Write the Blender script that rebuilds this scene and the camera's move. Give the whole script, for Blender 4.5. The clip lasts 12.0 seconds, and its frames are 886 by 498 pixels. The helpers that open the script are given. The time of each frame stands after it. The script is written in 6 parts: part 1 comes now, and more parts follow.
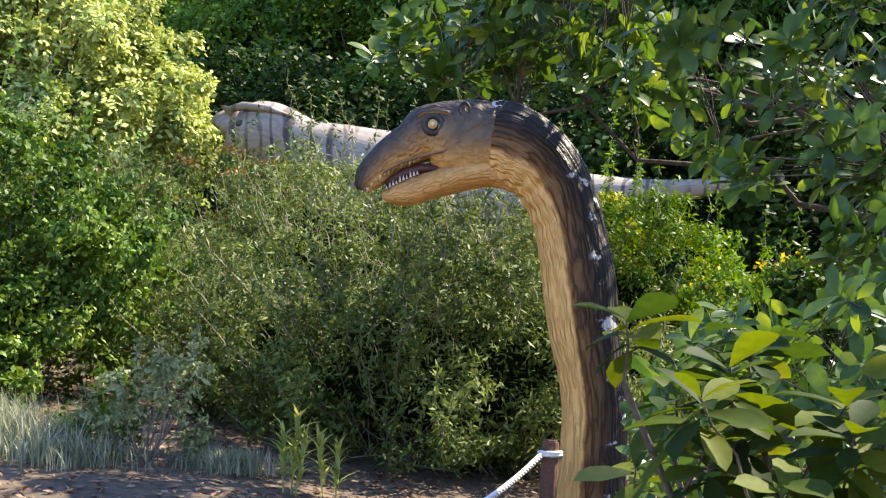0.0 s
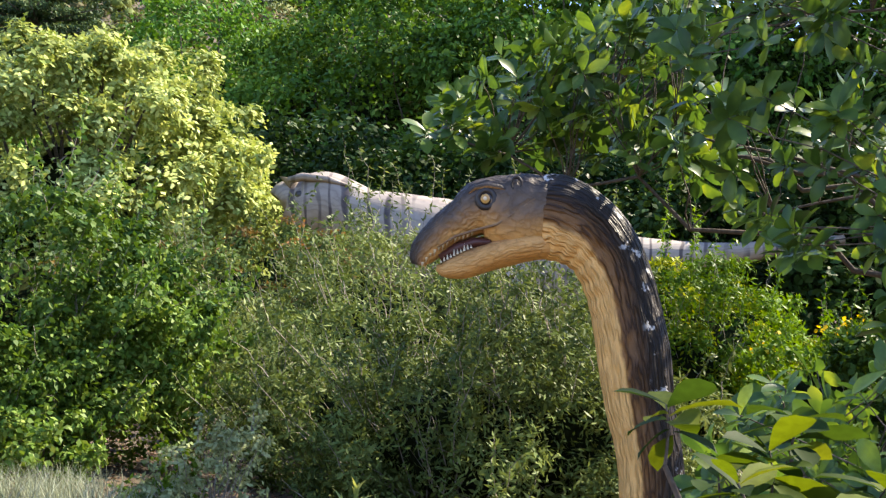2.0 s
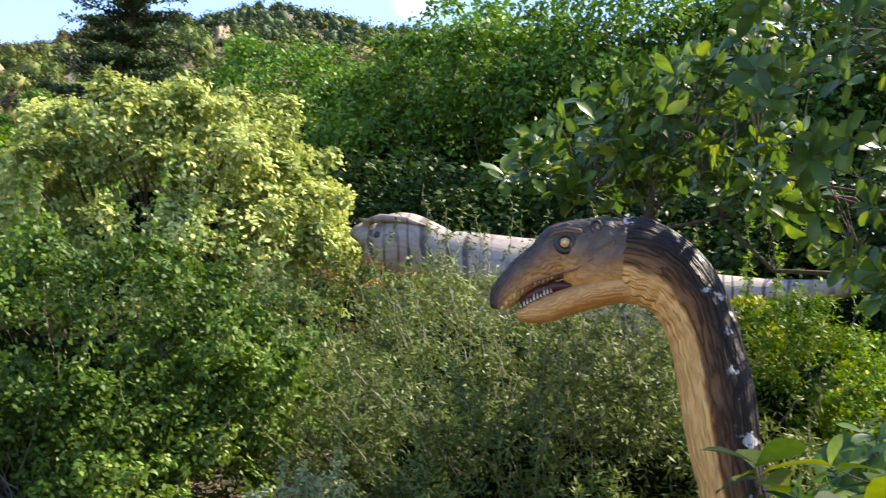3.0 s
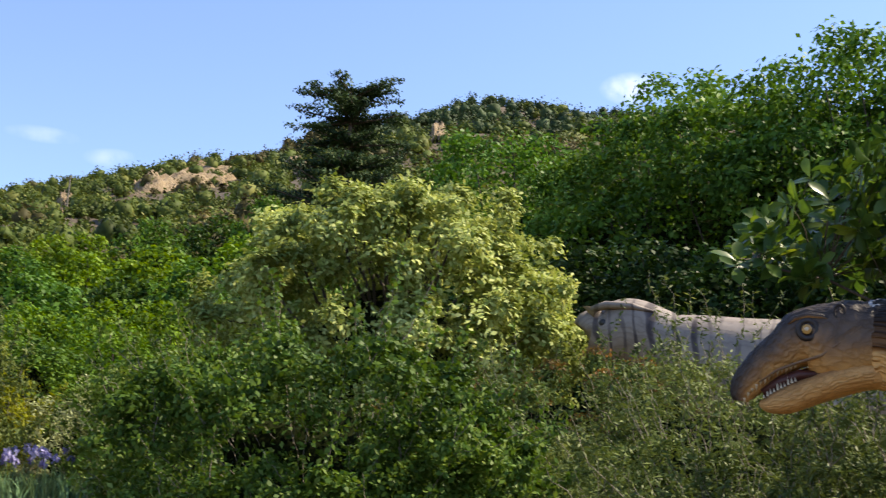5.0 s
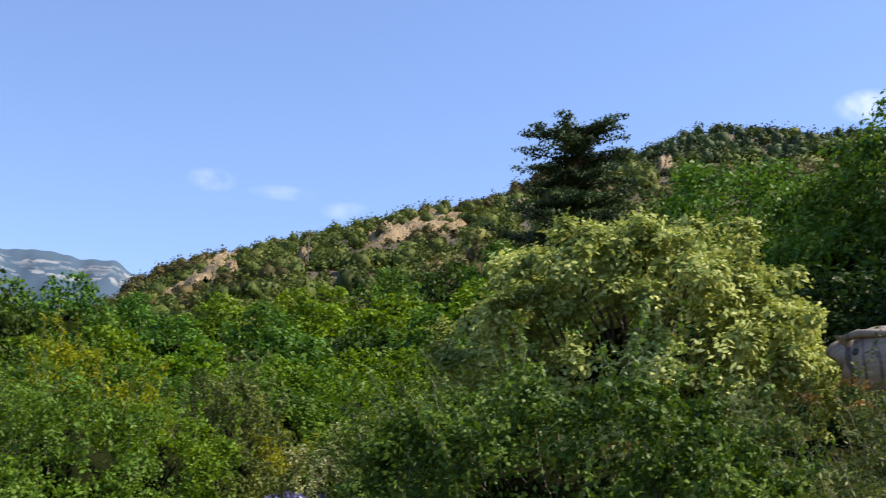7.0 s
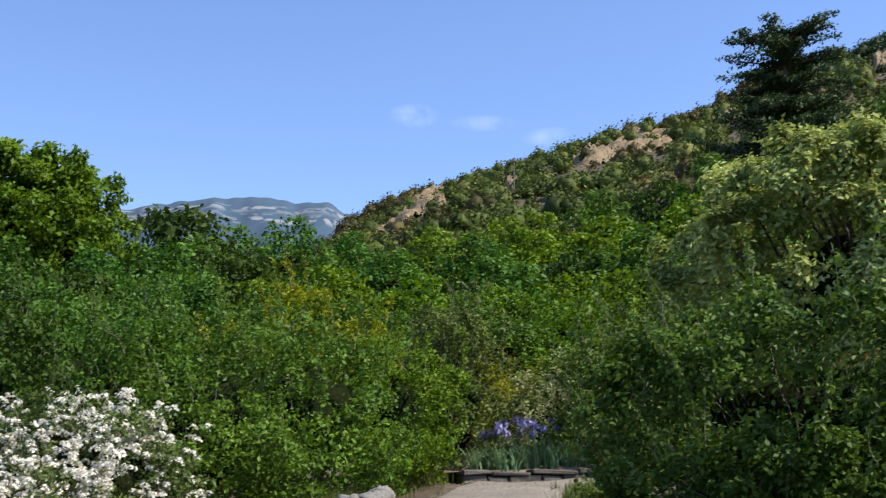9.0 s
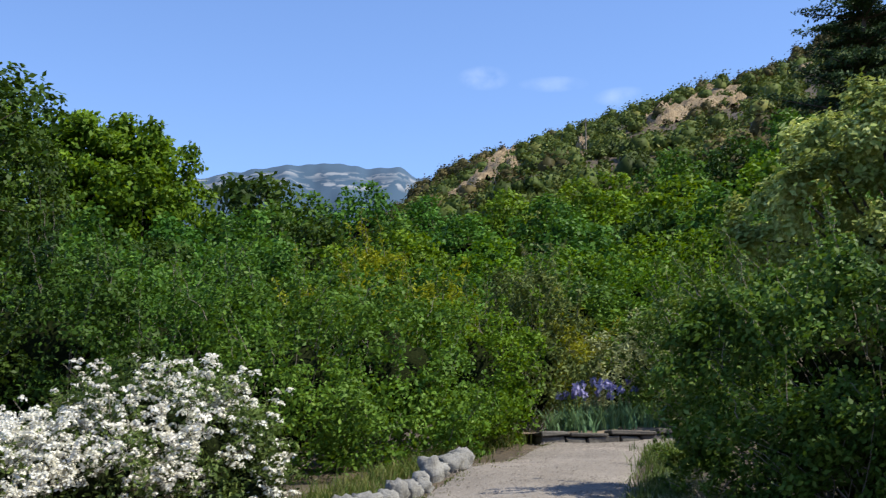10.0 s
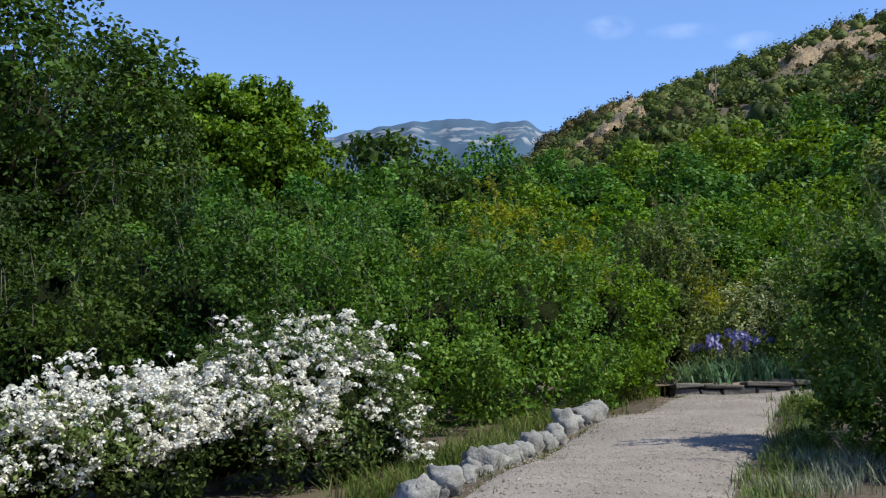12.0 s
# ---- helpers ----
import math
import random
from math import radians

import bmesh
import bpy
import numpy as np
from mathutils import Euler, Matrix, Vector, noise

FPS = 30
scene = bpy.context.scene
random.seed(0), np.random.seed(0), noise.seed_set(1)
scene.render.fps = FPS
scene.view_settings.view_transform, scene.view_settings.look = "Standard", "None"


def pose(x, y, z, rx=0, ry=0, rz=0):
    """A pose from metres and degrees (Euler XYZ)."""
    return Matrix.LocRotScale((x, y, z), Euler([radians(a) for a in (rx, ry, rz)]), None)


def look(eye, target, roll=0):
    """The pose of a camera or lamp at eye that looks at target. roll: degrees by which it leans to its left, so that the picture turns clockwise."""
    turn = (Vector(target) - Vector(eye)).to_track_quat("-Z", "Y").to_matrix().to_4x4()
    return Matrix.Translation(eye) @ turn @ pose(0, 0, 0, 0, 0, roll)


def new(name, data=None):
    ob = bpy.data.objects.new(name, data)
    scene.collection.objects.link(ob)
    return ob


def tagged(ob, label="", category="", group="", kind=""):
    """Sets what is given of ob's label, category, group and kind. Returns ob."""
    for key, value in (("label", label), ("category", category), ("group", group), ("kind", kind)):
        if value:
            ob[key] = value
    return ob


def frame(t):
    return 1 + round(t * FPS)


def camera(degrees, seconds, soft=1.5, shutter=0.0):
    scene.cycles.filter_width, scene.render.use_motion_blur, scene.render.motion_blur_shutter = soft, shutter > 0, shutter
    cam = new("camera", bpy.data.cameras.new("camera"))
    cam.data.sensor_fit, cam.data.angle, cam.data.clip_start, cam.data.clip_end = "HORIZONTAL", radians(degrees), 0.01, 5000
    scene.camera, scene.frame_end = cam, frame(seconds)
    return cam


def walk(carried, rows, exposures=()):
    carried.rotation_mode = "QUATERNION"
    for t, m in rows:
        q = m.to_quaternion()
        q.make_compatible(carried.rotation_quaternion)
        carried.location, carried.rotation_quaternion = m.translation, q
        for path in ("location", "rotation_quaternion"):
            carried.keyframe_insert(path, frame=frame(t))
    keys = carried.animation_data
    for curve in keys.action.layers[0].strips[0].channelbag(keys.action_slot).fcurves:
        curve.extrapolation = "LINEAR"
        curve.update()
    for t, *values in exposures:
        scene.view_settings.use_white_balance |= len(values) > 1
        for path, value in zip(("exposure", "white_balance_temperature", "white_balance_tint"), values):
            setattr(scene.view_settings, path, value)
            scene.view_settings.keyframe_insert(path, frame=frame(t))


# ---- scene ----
# ---- camera and path ----
cam = camera(40.05, 12.0, soft=1.2, shutter=0.4)
PATH = [
    (0.0, -0.026, 0.105, 1.408, 95.75, -3.53, -2.17),
    (0.5, 0.01, 0.075, 1.42, 96.46, -3.32, -1.85),
    (1.0, 0.012, 0.047, 1.432, 97.04, -3.14, -1.31),
    (1.5, 0.0, 0.024, 1.442, 97.72, -3.04, -0.25),
    (2.0, 0.0, 0.0, 1.45, 98.61, -3.07, 0.71),
    (2.5, 0.002, -0.012, 1.474, 99.68, -3.13, 2.03),
    (3.0, -0.012, -0.016, 1.489, 100.19, -3.12, 4.42),
    (3.2, -0.01, -0.02, 1.499, 100.55, -2.77, 5.64),
    (4.8, -0.069, -0.053, 1.541, 103.6, -2.55, 14.06),
    (5.0, -0.073, -0.053, 1.544, 103.75, -2.44, 15.16),
    (5.5, -0.084, -0.053, 1.555, 104.4, -2.47, 17.9),
    (6.0, -0.104, -0.055, 1.564, 105.03, -2.34, 21.08),
    (6.5, -0.128, -0.063, 1.564, 105.32, -2.15, 23.69),
    (7.0, -0.156, -0.08, 1.557, 105.17, -2.2, 26.43),
    (7.5, -0.178, -0.097, 1.547, 104.5, -2.1, 29.16),
    (7.7, -0.186, -0.105, 1.545, 104.05, -2.1, 30.27),
    (9.3, -0.24, -0.182, 1.547, 100.89, -0.45, 37.94),
    (9.5, -0.241, -0.191, 1.546, 100.53, -0.49, 38.59),
    (10.0, -0.237, -0.213, 1.539, 99.67, -0.22, 40.37),
    (10.5, -0.231, -0.234, 1.537, 98.96, -0.1, 42.18),
    (11.0, -0.225, -0.252, 1.534, 98.36, -0.26, 44.24),
    (11.5, -0.223, -0.266, 1.533, 97.89, -0.12, 45.49),
    (12.0, -0.221, -0.27, 1.532, 97.5, 0.0, 46.49),
]
EXPOSURES = [(0.0, 2.12, 6700, 10), (3.0, 1.95, 6700, 10), (5.0, 1.12, 6950, 10), (6.0, 0.98, 6900, 10), (7.5, 0.8, 6500, 10),
             (9.5, 0.65, 6100, 8), (12.0, 0.5, 5800, 6)]
walk(cam, [(t, pose(*p)) for t, *p in PATH], EXPOSURES)

# ---- sky and sun ----
SUN_BEARING, SUN_HEIGHT = 64.0, 52.0   # degrees to the right of +y, and above the horizon
world = bpy.data.worlds.new("sky")
scene.world = world
world.use_nodes = True
wn, wl = world.node_tree.nodes, world.node_tree.links
sky = wn.new("ShaderNodeTexSky")
sky.sky_type = "NISHITA"
sky.sun_disc = False
sky.sun_elevation, sky.sun_rotation = radians(SUN_HEIGHT), radians(SUN_BEARING)
sky.air_density, sky.dust_density, sky.ozone_density = 1.0, 0.2, 3.5
back = wn["Background"]
back.inputs["Strength"].default_value = 0.125
cool = wn.new("ShaderNodeMix")
cool.data_type, cool.blend_type = "RGBA", "MULTIPLY"
cool.inputs[0].default_value, cool.inputs[7].default_value = 1.0, (0.98, 0.955, 1.08, 1)
wl.new(sky.outputs[0], cool.inputs[6])
# a few thin wisps of cloud above the ridge: bearing, height, half-width and half-height in degrees, density
tcw = wn.new("ShaderNodeTexCoord")
puff = wn.new("ShaderNodeTexNoise")
puff.inputs["Scale"].default_value, puff.inputs["Detail"].default_value = 38, 5
wl.new(tcw.outputs["Generated"], puff.inputs["Vector"])


def world_math(op, a, b):
    m = wn.new("ShaderNodeMath")
    m.operation = op
    for k, v in ((0, a), (1, b)):
        if isinstance(v, (int, float)):
            m.inputs[k].default_value = v
        else:
            wl.new(v, m.inputs[k])
    return m.outputs[0]


cover = 0.0
for cb, ce, cw, ch, dens in ((38.44, 17.66, 1.3, 0.6, 0.18), (35.04, 17.34, 1.7, 0.4, 0.12), (31.64, 16.65, 1.5, 0.5, 0.12), (6.64, 21.38, 1.6, 0.8, 0.4)):
    b_, e_ = radians(cb), radians(ce)
    axes = ((-math.cos(b_), -math.sin(b_), 0), (math.sin(b_) * math.sin(e_), -math.cos(b_) * math.sin(e_), math.cos(e_)))
    sq = 0.0
    for ax, size in zip(axes, (cw, ch)):
        dot = wn.new("ShaderNodeVectorMath")
        dot.operation = "DOT_PRODUCT"
        dot.inputs[1].default_value = ax
        wl.new(tcw.outputs["Generated"], dot.inputs[0])
        sc = world_math("DIVIDE", dot.outputs["Value"], math.sin(radians(size)))
        sq = world_math("ADD", world_math("MULTIPLY", sc, sc), sq)
    near_ = wn.new("ShaderNodeVectorMath")
    near_.operation = "DOT_PRODUCT"
    near_.inputs[1].default_value = (-math.sin(b_) * math.cos(e_), math.cos(b_) * math.cos(e_), math.sin(e_))
    wl.new(tcw.outputs["Generated"], near_.inputs[0])
    front = world_math("GREATER_THAN", near_.outputs["Value"], 0.5)
    fade = world_math("MAXIMUM", world_math("SUBTRACT", 1.0, sq), 0.0)
    fade = world_math("MULTIPLY", world_math("MULTIPLY", fade, front), dens)
    cover = world_math("ADD", fade, cover)
wisp = world_math("MULTIPLY", cover, world_math("MULTIPLY", world_math("MAXIMUM", world_math("SUBTRACT", puff.outputs["Fac"], 0.36), 0.0), 6.0))
veil = wn.new("ShaderNodeMix")
veil.data_type = "RGBA"
wl.new(wisp, veil.inputs[0])
wl.new(cool.outputs[2], veil.inputs[6])
veil.inputs[7].default_value = (6.0, 6.3, 6.9, 1)
wl.new(veil.outputs[2], back.inputs["Color"])
sun = new("sun", bpy.data.lights.new("sun", "SUN"))
sun.data.energy, sun.data.angle, sun.data.color = 4.6, radians(0.6), (1.0, 0.9, 0.72)
sb, se = radians(SUN_BEARING), radians(SUN_HEIGHT)
sun.matrix_world = look((math.sin(sb) * math.cos(se) * 50, math.cos(sb) * math.cos(se) * 50, math.sin(se) * 50), (0, 0, 0))


# ---- materials ----
def nodes_of(name):
    m = bpy.data.materials.new(name)
    m.use_nodes = True
    nt = m.node_tree
    return m, nt.nodes, nt.links, nt.nodes["Principled BSDF"]


def ramp(n, stops):
    r = n.new("ShaderNodeValToRGB")
    e = r.color_ramp.elements
    while len(e) < len(stops):
        e.new(0.5)
    for el, (p, c) in zip(e, stops):
        el.position, el.color = p, (*c, 1)
    return r


def leaf_material(name, colours, rough=0.5, through_light=0.3, patch=1.2, patch_depth=0.35, gloss=0.1):
    """Foliage: each leaf its own tone, larger patches of tone, some light passing through."""
    m, n, l, b = nodes_of(name)
    geo = n.new("ShaderNodeNewGeometry")
    info = n.new("ShaderNodeObjectInfo")
    r = ramp(n, [(i / max(1, len(colours) - 1), c) for i, c in enumerate(colours)])
    tex = n.new("ShaderNodeTexCoord")
    no = n.new("ShaderNodeTexNoise")
    no.inputs["Scale"].default_value, no.inputs["Detail"].default_value = patch, 3
    l.new(tex.outputs["Object"], no.inputs["Vector"])
    clump = n.new("ShaderNodeMapRange")
    clump.inputs["From Min"].default_value, clump.inputs["From Max"].default_value = 0.33, 0.67
    clump.inputs["To Max"].default_value = 0.42
    l.new(no.outputs["Fac"], clump.inputs["Value"])
    pick = n.new("ShaderNodeMath")
    pick.operation = "MULTIPLY_ADD"
    pick.inputs[1].default_value = 0.58
    l.new(geo.outputs["Random Per Island"], pick.inputs[0])
    l.new(clump.outputs[0], pick.inputs[2])
    l.new(pick.outputs[0], r.inputs[0])
    mr = n.new("ShaderNodeMapRange")
    mr.inputs["From Min"].default_value, mr.inputs["From Max"].default_value = 0.3, 0.7
    mr.inputs["To Min"].default_value, mr.inputs["To Max"].default_value = 1 - patch_depth, 1 + patch_depth
    l.new(no.outputs["Fac"], mr.inputs["Value"])
    plant = n.new("ShaderNodeMapRange")
    plant.inputs["To Min"].default_value, plant.inputs["To Max"].default_value = 0.484, 0.508
    l.new(info.outputs["Random"], plant.inputs["Value"])
    hsv = n.new("ShaderNodeHueSaturation")
    l.new(r.outputs[0], hsv.inputs["Color"])
    l.new(plant.outputs[0], hsv.inputs["Hue"])
    l.new(mr.outputs[0], hsv.inputs["Value"])
    l.new(hsv.outputs[0], b.inputs["Base Color"])
    b.inputs["Roughness"].default_value = rough
    b.inputs["Specular IOR Level"].default_value = gloss
    tr = n.new("ShaderNodeBsdfTranslucent")
    bright = n.new("ShaderNodeHueSaturation")
    bright.inputs["Value"].default_value, bright.inputs["Saturation"].default_value, bright.inputs["Hue"].default_value = 1.5, 1.1, 0.485
    l.new(hsv.outputs[0], bright.inputs["Color"])
    l.new(bright.outputs[0], tr.inputs["Color"])
    mix = n.new("ShaderNodeMixShader")
    mix.inputs[0].default_value = through_light
    l.new(b.outputs[0], mix.inputs[1])
    l.new(tr.outputs[0], mix.inputs[2])
    l.new(mix.outputs[0], n["Material Output"].inputs["Surface"])
    return m


def rough_material(name, colours, scale=4.0, fine=40.0, rough=0.9, bump=0.4, dist=0.02, by_object=0.0):
    """Bark, soil and stone: two scales of noise in colour and relief."""
    m, n, l, b = nodes_of(name)
    tex = n.new("ShaderNodeTexCoord")
    a, c = n.new("ShaderNodeTexNoise"), n.new("ShaderNodeTexNoise")
    a.inputs["Scale"].default_value, a.inputs["Detail"].default_value = scale, 6
    c.inputs["Scale"].default_value, c.inputs["Detail"].default_value = fine, 6
    for q in (a, c):
        l.new(tex.outputs["Object"], q.inputs["Vector"])
    mx = n.new("ShaderNodeMath")
    mx.operation = "MULTIPLY_ADD"
    mx.inputs[1].default_value = 0.5
    half = n.new("ShaderNodeMath")
    half.operation = "MULTIPLY"
    half.inputs[1].default_value = 0.5
    l.new(c.outputs["Fac"], half.inputs[0])
    l.new(a.outputs["Fac"], mx.inputs[0])
    l.new(half.outputs[0], mx.inputs[2])
    last = mx
    if by_object:
        info = n.new("ShaderNodeObjectInfo")
        sh = n.new("ShaderNodeMath")
        sh.operation = "MULTIPLY_ADD"
        sh.inputs[1].default_value = by_object
        l.new(info.outputs["Random"], sh.inputs[0])
        l.new(mx.outputs[0], sh.inputs[2])
        last = sh
    r = ramp(n, [(0.3 + 0.42 * i / max(1, len(colours) - 1), q) for i, q in enumerate(colours)])
    l.new(last.outputs[0], r.inputs[0])
    l.new(r.outputs[0], b.inputs["Base Color"])
    b.inputs["Roughness"].default_value = rough
    bp = n.new("ShaderNodeBump")
    bp.inputs["Strength"].default_value, bp.inputs["Distance"].default_value = bump, dist
    l.new(last.outputs[0], bp.inputs["Height"])
    l.new(bp.outputs[0], b.inputs["Normal"])
    return m


def plain(name, colour, rough=0.5, metallic=0.0):
    m, n, l, b = nodes_of(name)
    b.inputs["Base Color"].default_value = (*colour, 1)
    b.inputs["Roughness"].default_value, b.inputs["Metallic"].default_value = rough, metallic
    return m


SOIL = rough_material("soil", [(0.05, 0.035, 0.022), (0.12, 0.085, 0.055), (0.2, 0.15, 0.1), (0.26, 0.21, 0.15)], 0.9, 30, 0.95, 0.5, 0.05)
GRAVEL = rough_material("gravel", [(0.119, 0.1, 0.081), (0.184, 0.158, 0.131), (0.243, 0.21, 0.176), (0.335, 0.295, 0.248)], 1.3, 55, 0.95, 0.6, 0.03)
BARK = rough_material("bark", [(0.03, 0.024, 0.018), (0.08, 0.06, 0.045), (0.15, 0.12, 0.095)], 3, 45, 0.9, 0.6, 0.02)
TWIG = rough_material("twig", [(0.10, 0.08, 0.06), (0.2, 0.17, 0.135), (0.3, 0.27, 0.22)], 8, 60, 0.9, 0.3, 0.01)
STONE = rough_material("pale_stone", [(0.09, 0.085, 0.075), (0.18, 0.172, 0.158), (0.3, 0.29, 0.27)], 7, 60, 0.9, 0.7, 0.03, 0.12)
WALLSTONE = rough_material("dark_stone", [(0.04, 0.036, 0.03), (0.08, 0.07, 0.06), (0.14, 0.125, 0.105)], 5, 45, 0.9, 0.7, 0.03, 0.15)
SCREE = rough_material("bare_earth", [(0.103, 0.0723, 0.0397), (0.189, 0.132, 0.0722), (0.275, 0.204, 0.119), (0.344, 0.281, 0.18)], 0.4, 2.5, 0.95, 0.9, 0.8)

# near-black twigs: the shade inside crowns is put into this colour
CORE_SHADE = rough_material("twigs_painted_shade", [(0.006, 0.009, 0.003), (0.012, 0.016, 0.006), (0.022, 0.026, 0.01)], 4, 30, 0.95, 0.8, 0.05)
CORE_SHADE.node_tree.nodes["Principled BSDF"].inputs["Specular IOR Level"].default_value = 0.0
L_OLIVE = leaf_material("leaf_greyish_green", [(0.0382, 0.061, 0.0147), (0.0679, 0.104, 0.0235), (0.111, 0.15, 0.0383), (0.17, 0.207, 0.0649)], 0.5, 0.19, 0.9, 0.3)
L_PRIVET = leaf_material("leaf_privet", [(0.034, 0.0682, 0.00887), (0.058, 0.112, 0.0151), (0.1, 0.161, 0.0251), (0.2, 0.244, 0.0574)], 0.5, 0.22, 0.9, 0.3, 0.12)
L_BLOSSOM = leaf_material("leaf_pale_new_growth", [(0.106, 0.163, 0.0275), (0.233, 0.298, 0.0688), (0.383, 0.433, 0.138), (0.532, 0.563, 0.22)], 0.55, 0.2, 0.6, 0.3)
L_FOREST = leaf_material("leaf_forest", [(0.0246, 0.0684, 0.00914), (0.0492, 0.119, 0.0152), (0.0801, 0.171, 0.0229), (0.137, 0.229, 0.0381)], 0.5, 0.22, 0.25, 0.35)
L_BRIGHT = leaf_material("leaf_bright_green", [(0.0408, 0.0923, 0.00571), (0.0768, 0.15, 0.00953), (0.113, 0.201, 0.0143), (0.174, 0.26, 0.0238)], 0.5, 0.26, 0.5, 0.3)
L_PATHSIDE = leaf_material("leaf_mid_green", [(0.0381, 0.0806, 0.0101), (0.0672, 0.134, 0.0157), (0.101, 0.185, 0.0224), (0.168, 0.246, 0.0392)], 0.5, 0.24, 0.7, 0.3)
# understorey leaves, the tall trees' shade put into their near-black greens
L_SHADY = leaf_material("leaf_understorey_shade", [(0.012, 0.028, 0.005), (0.022, 0.048, 0.008), (0.034, 0.068, 0.012)], 0.5, 0.15, 0.5, 0.35)
L_DARK = leaf_material("leaf_dark", [(0.0146, 0.0341, 0.00457), (0.0287, 0.0607, 0.00762), (0.0448, 0.0836, 0.0114), (0.0734, 0.114, 0.019)], 0.5, 0.19, 0.5, 0.35)
L_BROWN = leaf_material("leaf_brownish", [(0.0653, 0.0606, 0.0143), (0.121, 0.0905, 0.025), (0.185, 0.131, 0.0356), (0.271, 0.131, 0.05)], 0.5, 0.22, 0.9, 0.3)
L_YELLOW = leaf_material("leaf_yellow_green", [(0.0832, 0.112, 0.00476), (0.14, 0.173, 0.00794), (0.214, 0.242, 0.0119), (0.306, 0.311, 0.0198)], 0.5, 0.26, 0.8, 0.3)
L_GREY = leaf_material("leaf_grey", [(0.132, 0.162, 0.0602), (0.209, 0.238, 0.1), (0.298, 0.324, 0.149), (0.397, 0.421, 0.201)], 0.6, 0.15, 1.5, 0.25)
L_CEDAR = leaf_material("needles_cedar", [(0.0187, 0.034, 0.0127), (0.0323, 0.0561, 0.0213), (0.051, 0.0808, 0.0298), (0.0765, 0.111, 0.0391)], 0.6, 0.09, 0.25, 0.3)
L_HILL = leaf_material("leaf_hillside", [(0.0342, 0.054, 0.0109), (0.0584, 0.0865, 0.0164), (0.0869, 0.117, 0.0244), (0.146, 0.144, 0.0382)], 0.6, 0.15, 0.14, 0.35)
L_HILL_DRY = leaf_material("leaf_dry_scrub", [(0.045, 0.044, 0.014), (0.07, 0.066, 0.022), (0.11, 0.09, 0.034)], 0.6, 0.12, 0.1, 0.4)
L_HILL_PINE = leaf_material("needles_pine", [(0.018, 0.036, 0.014), (0.03, 0.055, 0.02), (0.046, 0.075, 0.026)], 0.6, 0.08, 0.14, 0.4)
PETAL = leaf_material("petal_white", [(0.512, 0.488, 0.37), (0.67, 0.653, 0.546), (0.744, 0.727, 0.642), (0.781, 0.773, 0.704)], 0.6, 0.25, 3, 0.08)
IRIS_PETAL = leaf_material("petal_violet", [(0.13, 0.11, 0.3), (0.2, 0.18, 0.38), (0.3, 0.27, 0.47), (0.42, 0.4, 0.56)], 0.6, 0.3, 8, 0.2)
YELLOW_PETAL = leaf_material("petal_yellow", [(0.5, 0.33, 0.02), (0.62, 0.44, 0.03), (0.7, 0.52, 0.06)], 0.6, 0.3, 2, 0.2)


# ---- building helpers ----
rng = np.random.default_rng(7)


def mesh_of(name, verts, faces, mat, smooth=False):
    """A mesh from vertex and face arrays; faces: an (n, k) array, or a list of such."""
    if not isinstance(faces, list):
        faces = [faces]
    me = bpy.data.meshes.new(name)
    verts = np.asarray(verts, np.float32)
    me.vertices.add(len(verts))
    me.vertices.foreach_set("co", verts.ravel())
    flat = np.concatenate([np.asarray(f, np.int32).ravel() for f in faces])
    sizes = np.concatenate([np.full(len(f), np.asarray(f).shape[1], np.int32) for f in faces])
    starts = np.concatenate([[0], np.cumsum(sizes)[:-1]]).astype(np.int32)
    me.loops.add(len(flat))
    me.loops.foreach_set("vertex_index", flat)
    me.polygons.add(len(sizes))
    me.polygons.foreach_set("loop_start", starts)
    me.materials.append(mat)
    if smooth:
        me.polygons.foreach_set("use_smooth", np.ones(len(sizes), bool))
    me.update(calc_edges=True)
    return me


def part(name, data, parent, label=""):
    ob = new(name, data)
    ob.parent = parent
    if label:
        tagged(ob, label)
    return ob


def thing(name, x, y, z, label, category, group="", turn=0.0, kind=""):
    ob = new(name)
    ob.empty_display_size = 0.2
    ob.matrix_world = pose(x, y, z, 0, 0, turn)
    return tagged(ob, label, category, group, kind)


def unit(v):
    return v / np.maximum(np.linalg.norm(v, axis=-1, keepdims=True), 1e-9)


def leaves(p, normal, length, width, lay=0.6, droop=0.0, fold=0.12):
    """One small folded leaf (a quad) at each point, lying roughly across the normal."""
    n = len(p)
    nn = unit(normal + rng.normal(0, lay, (n, 3)))
    d = unit(np.cross(nn, rng.normal(0, 1, (n, 3))))
    d[:, 2] -= droop
    d = unit(d)
    s = unit(np.cross(nn, d))
    k = rng.uniform(0.65, 1.25, (n, 1))
    L, W = length * k, width * k
    v = np.empty((n, 4, 3))
    v[:, 0] = p
    v[:, 1] = p + d * L * 0.5 + s * W * 0.5 + nn * W * fold
    v[:, 2] = p + d * L
    v[:, 3] = p + d * L * 0.5 - s * W * 0.5 + nn * W * fold
    return v.reshape(-1, 3), np.arange(4 * n).reshape(n, 4)


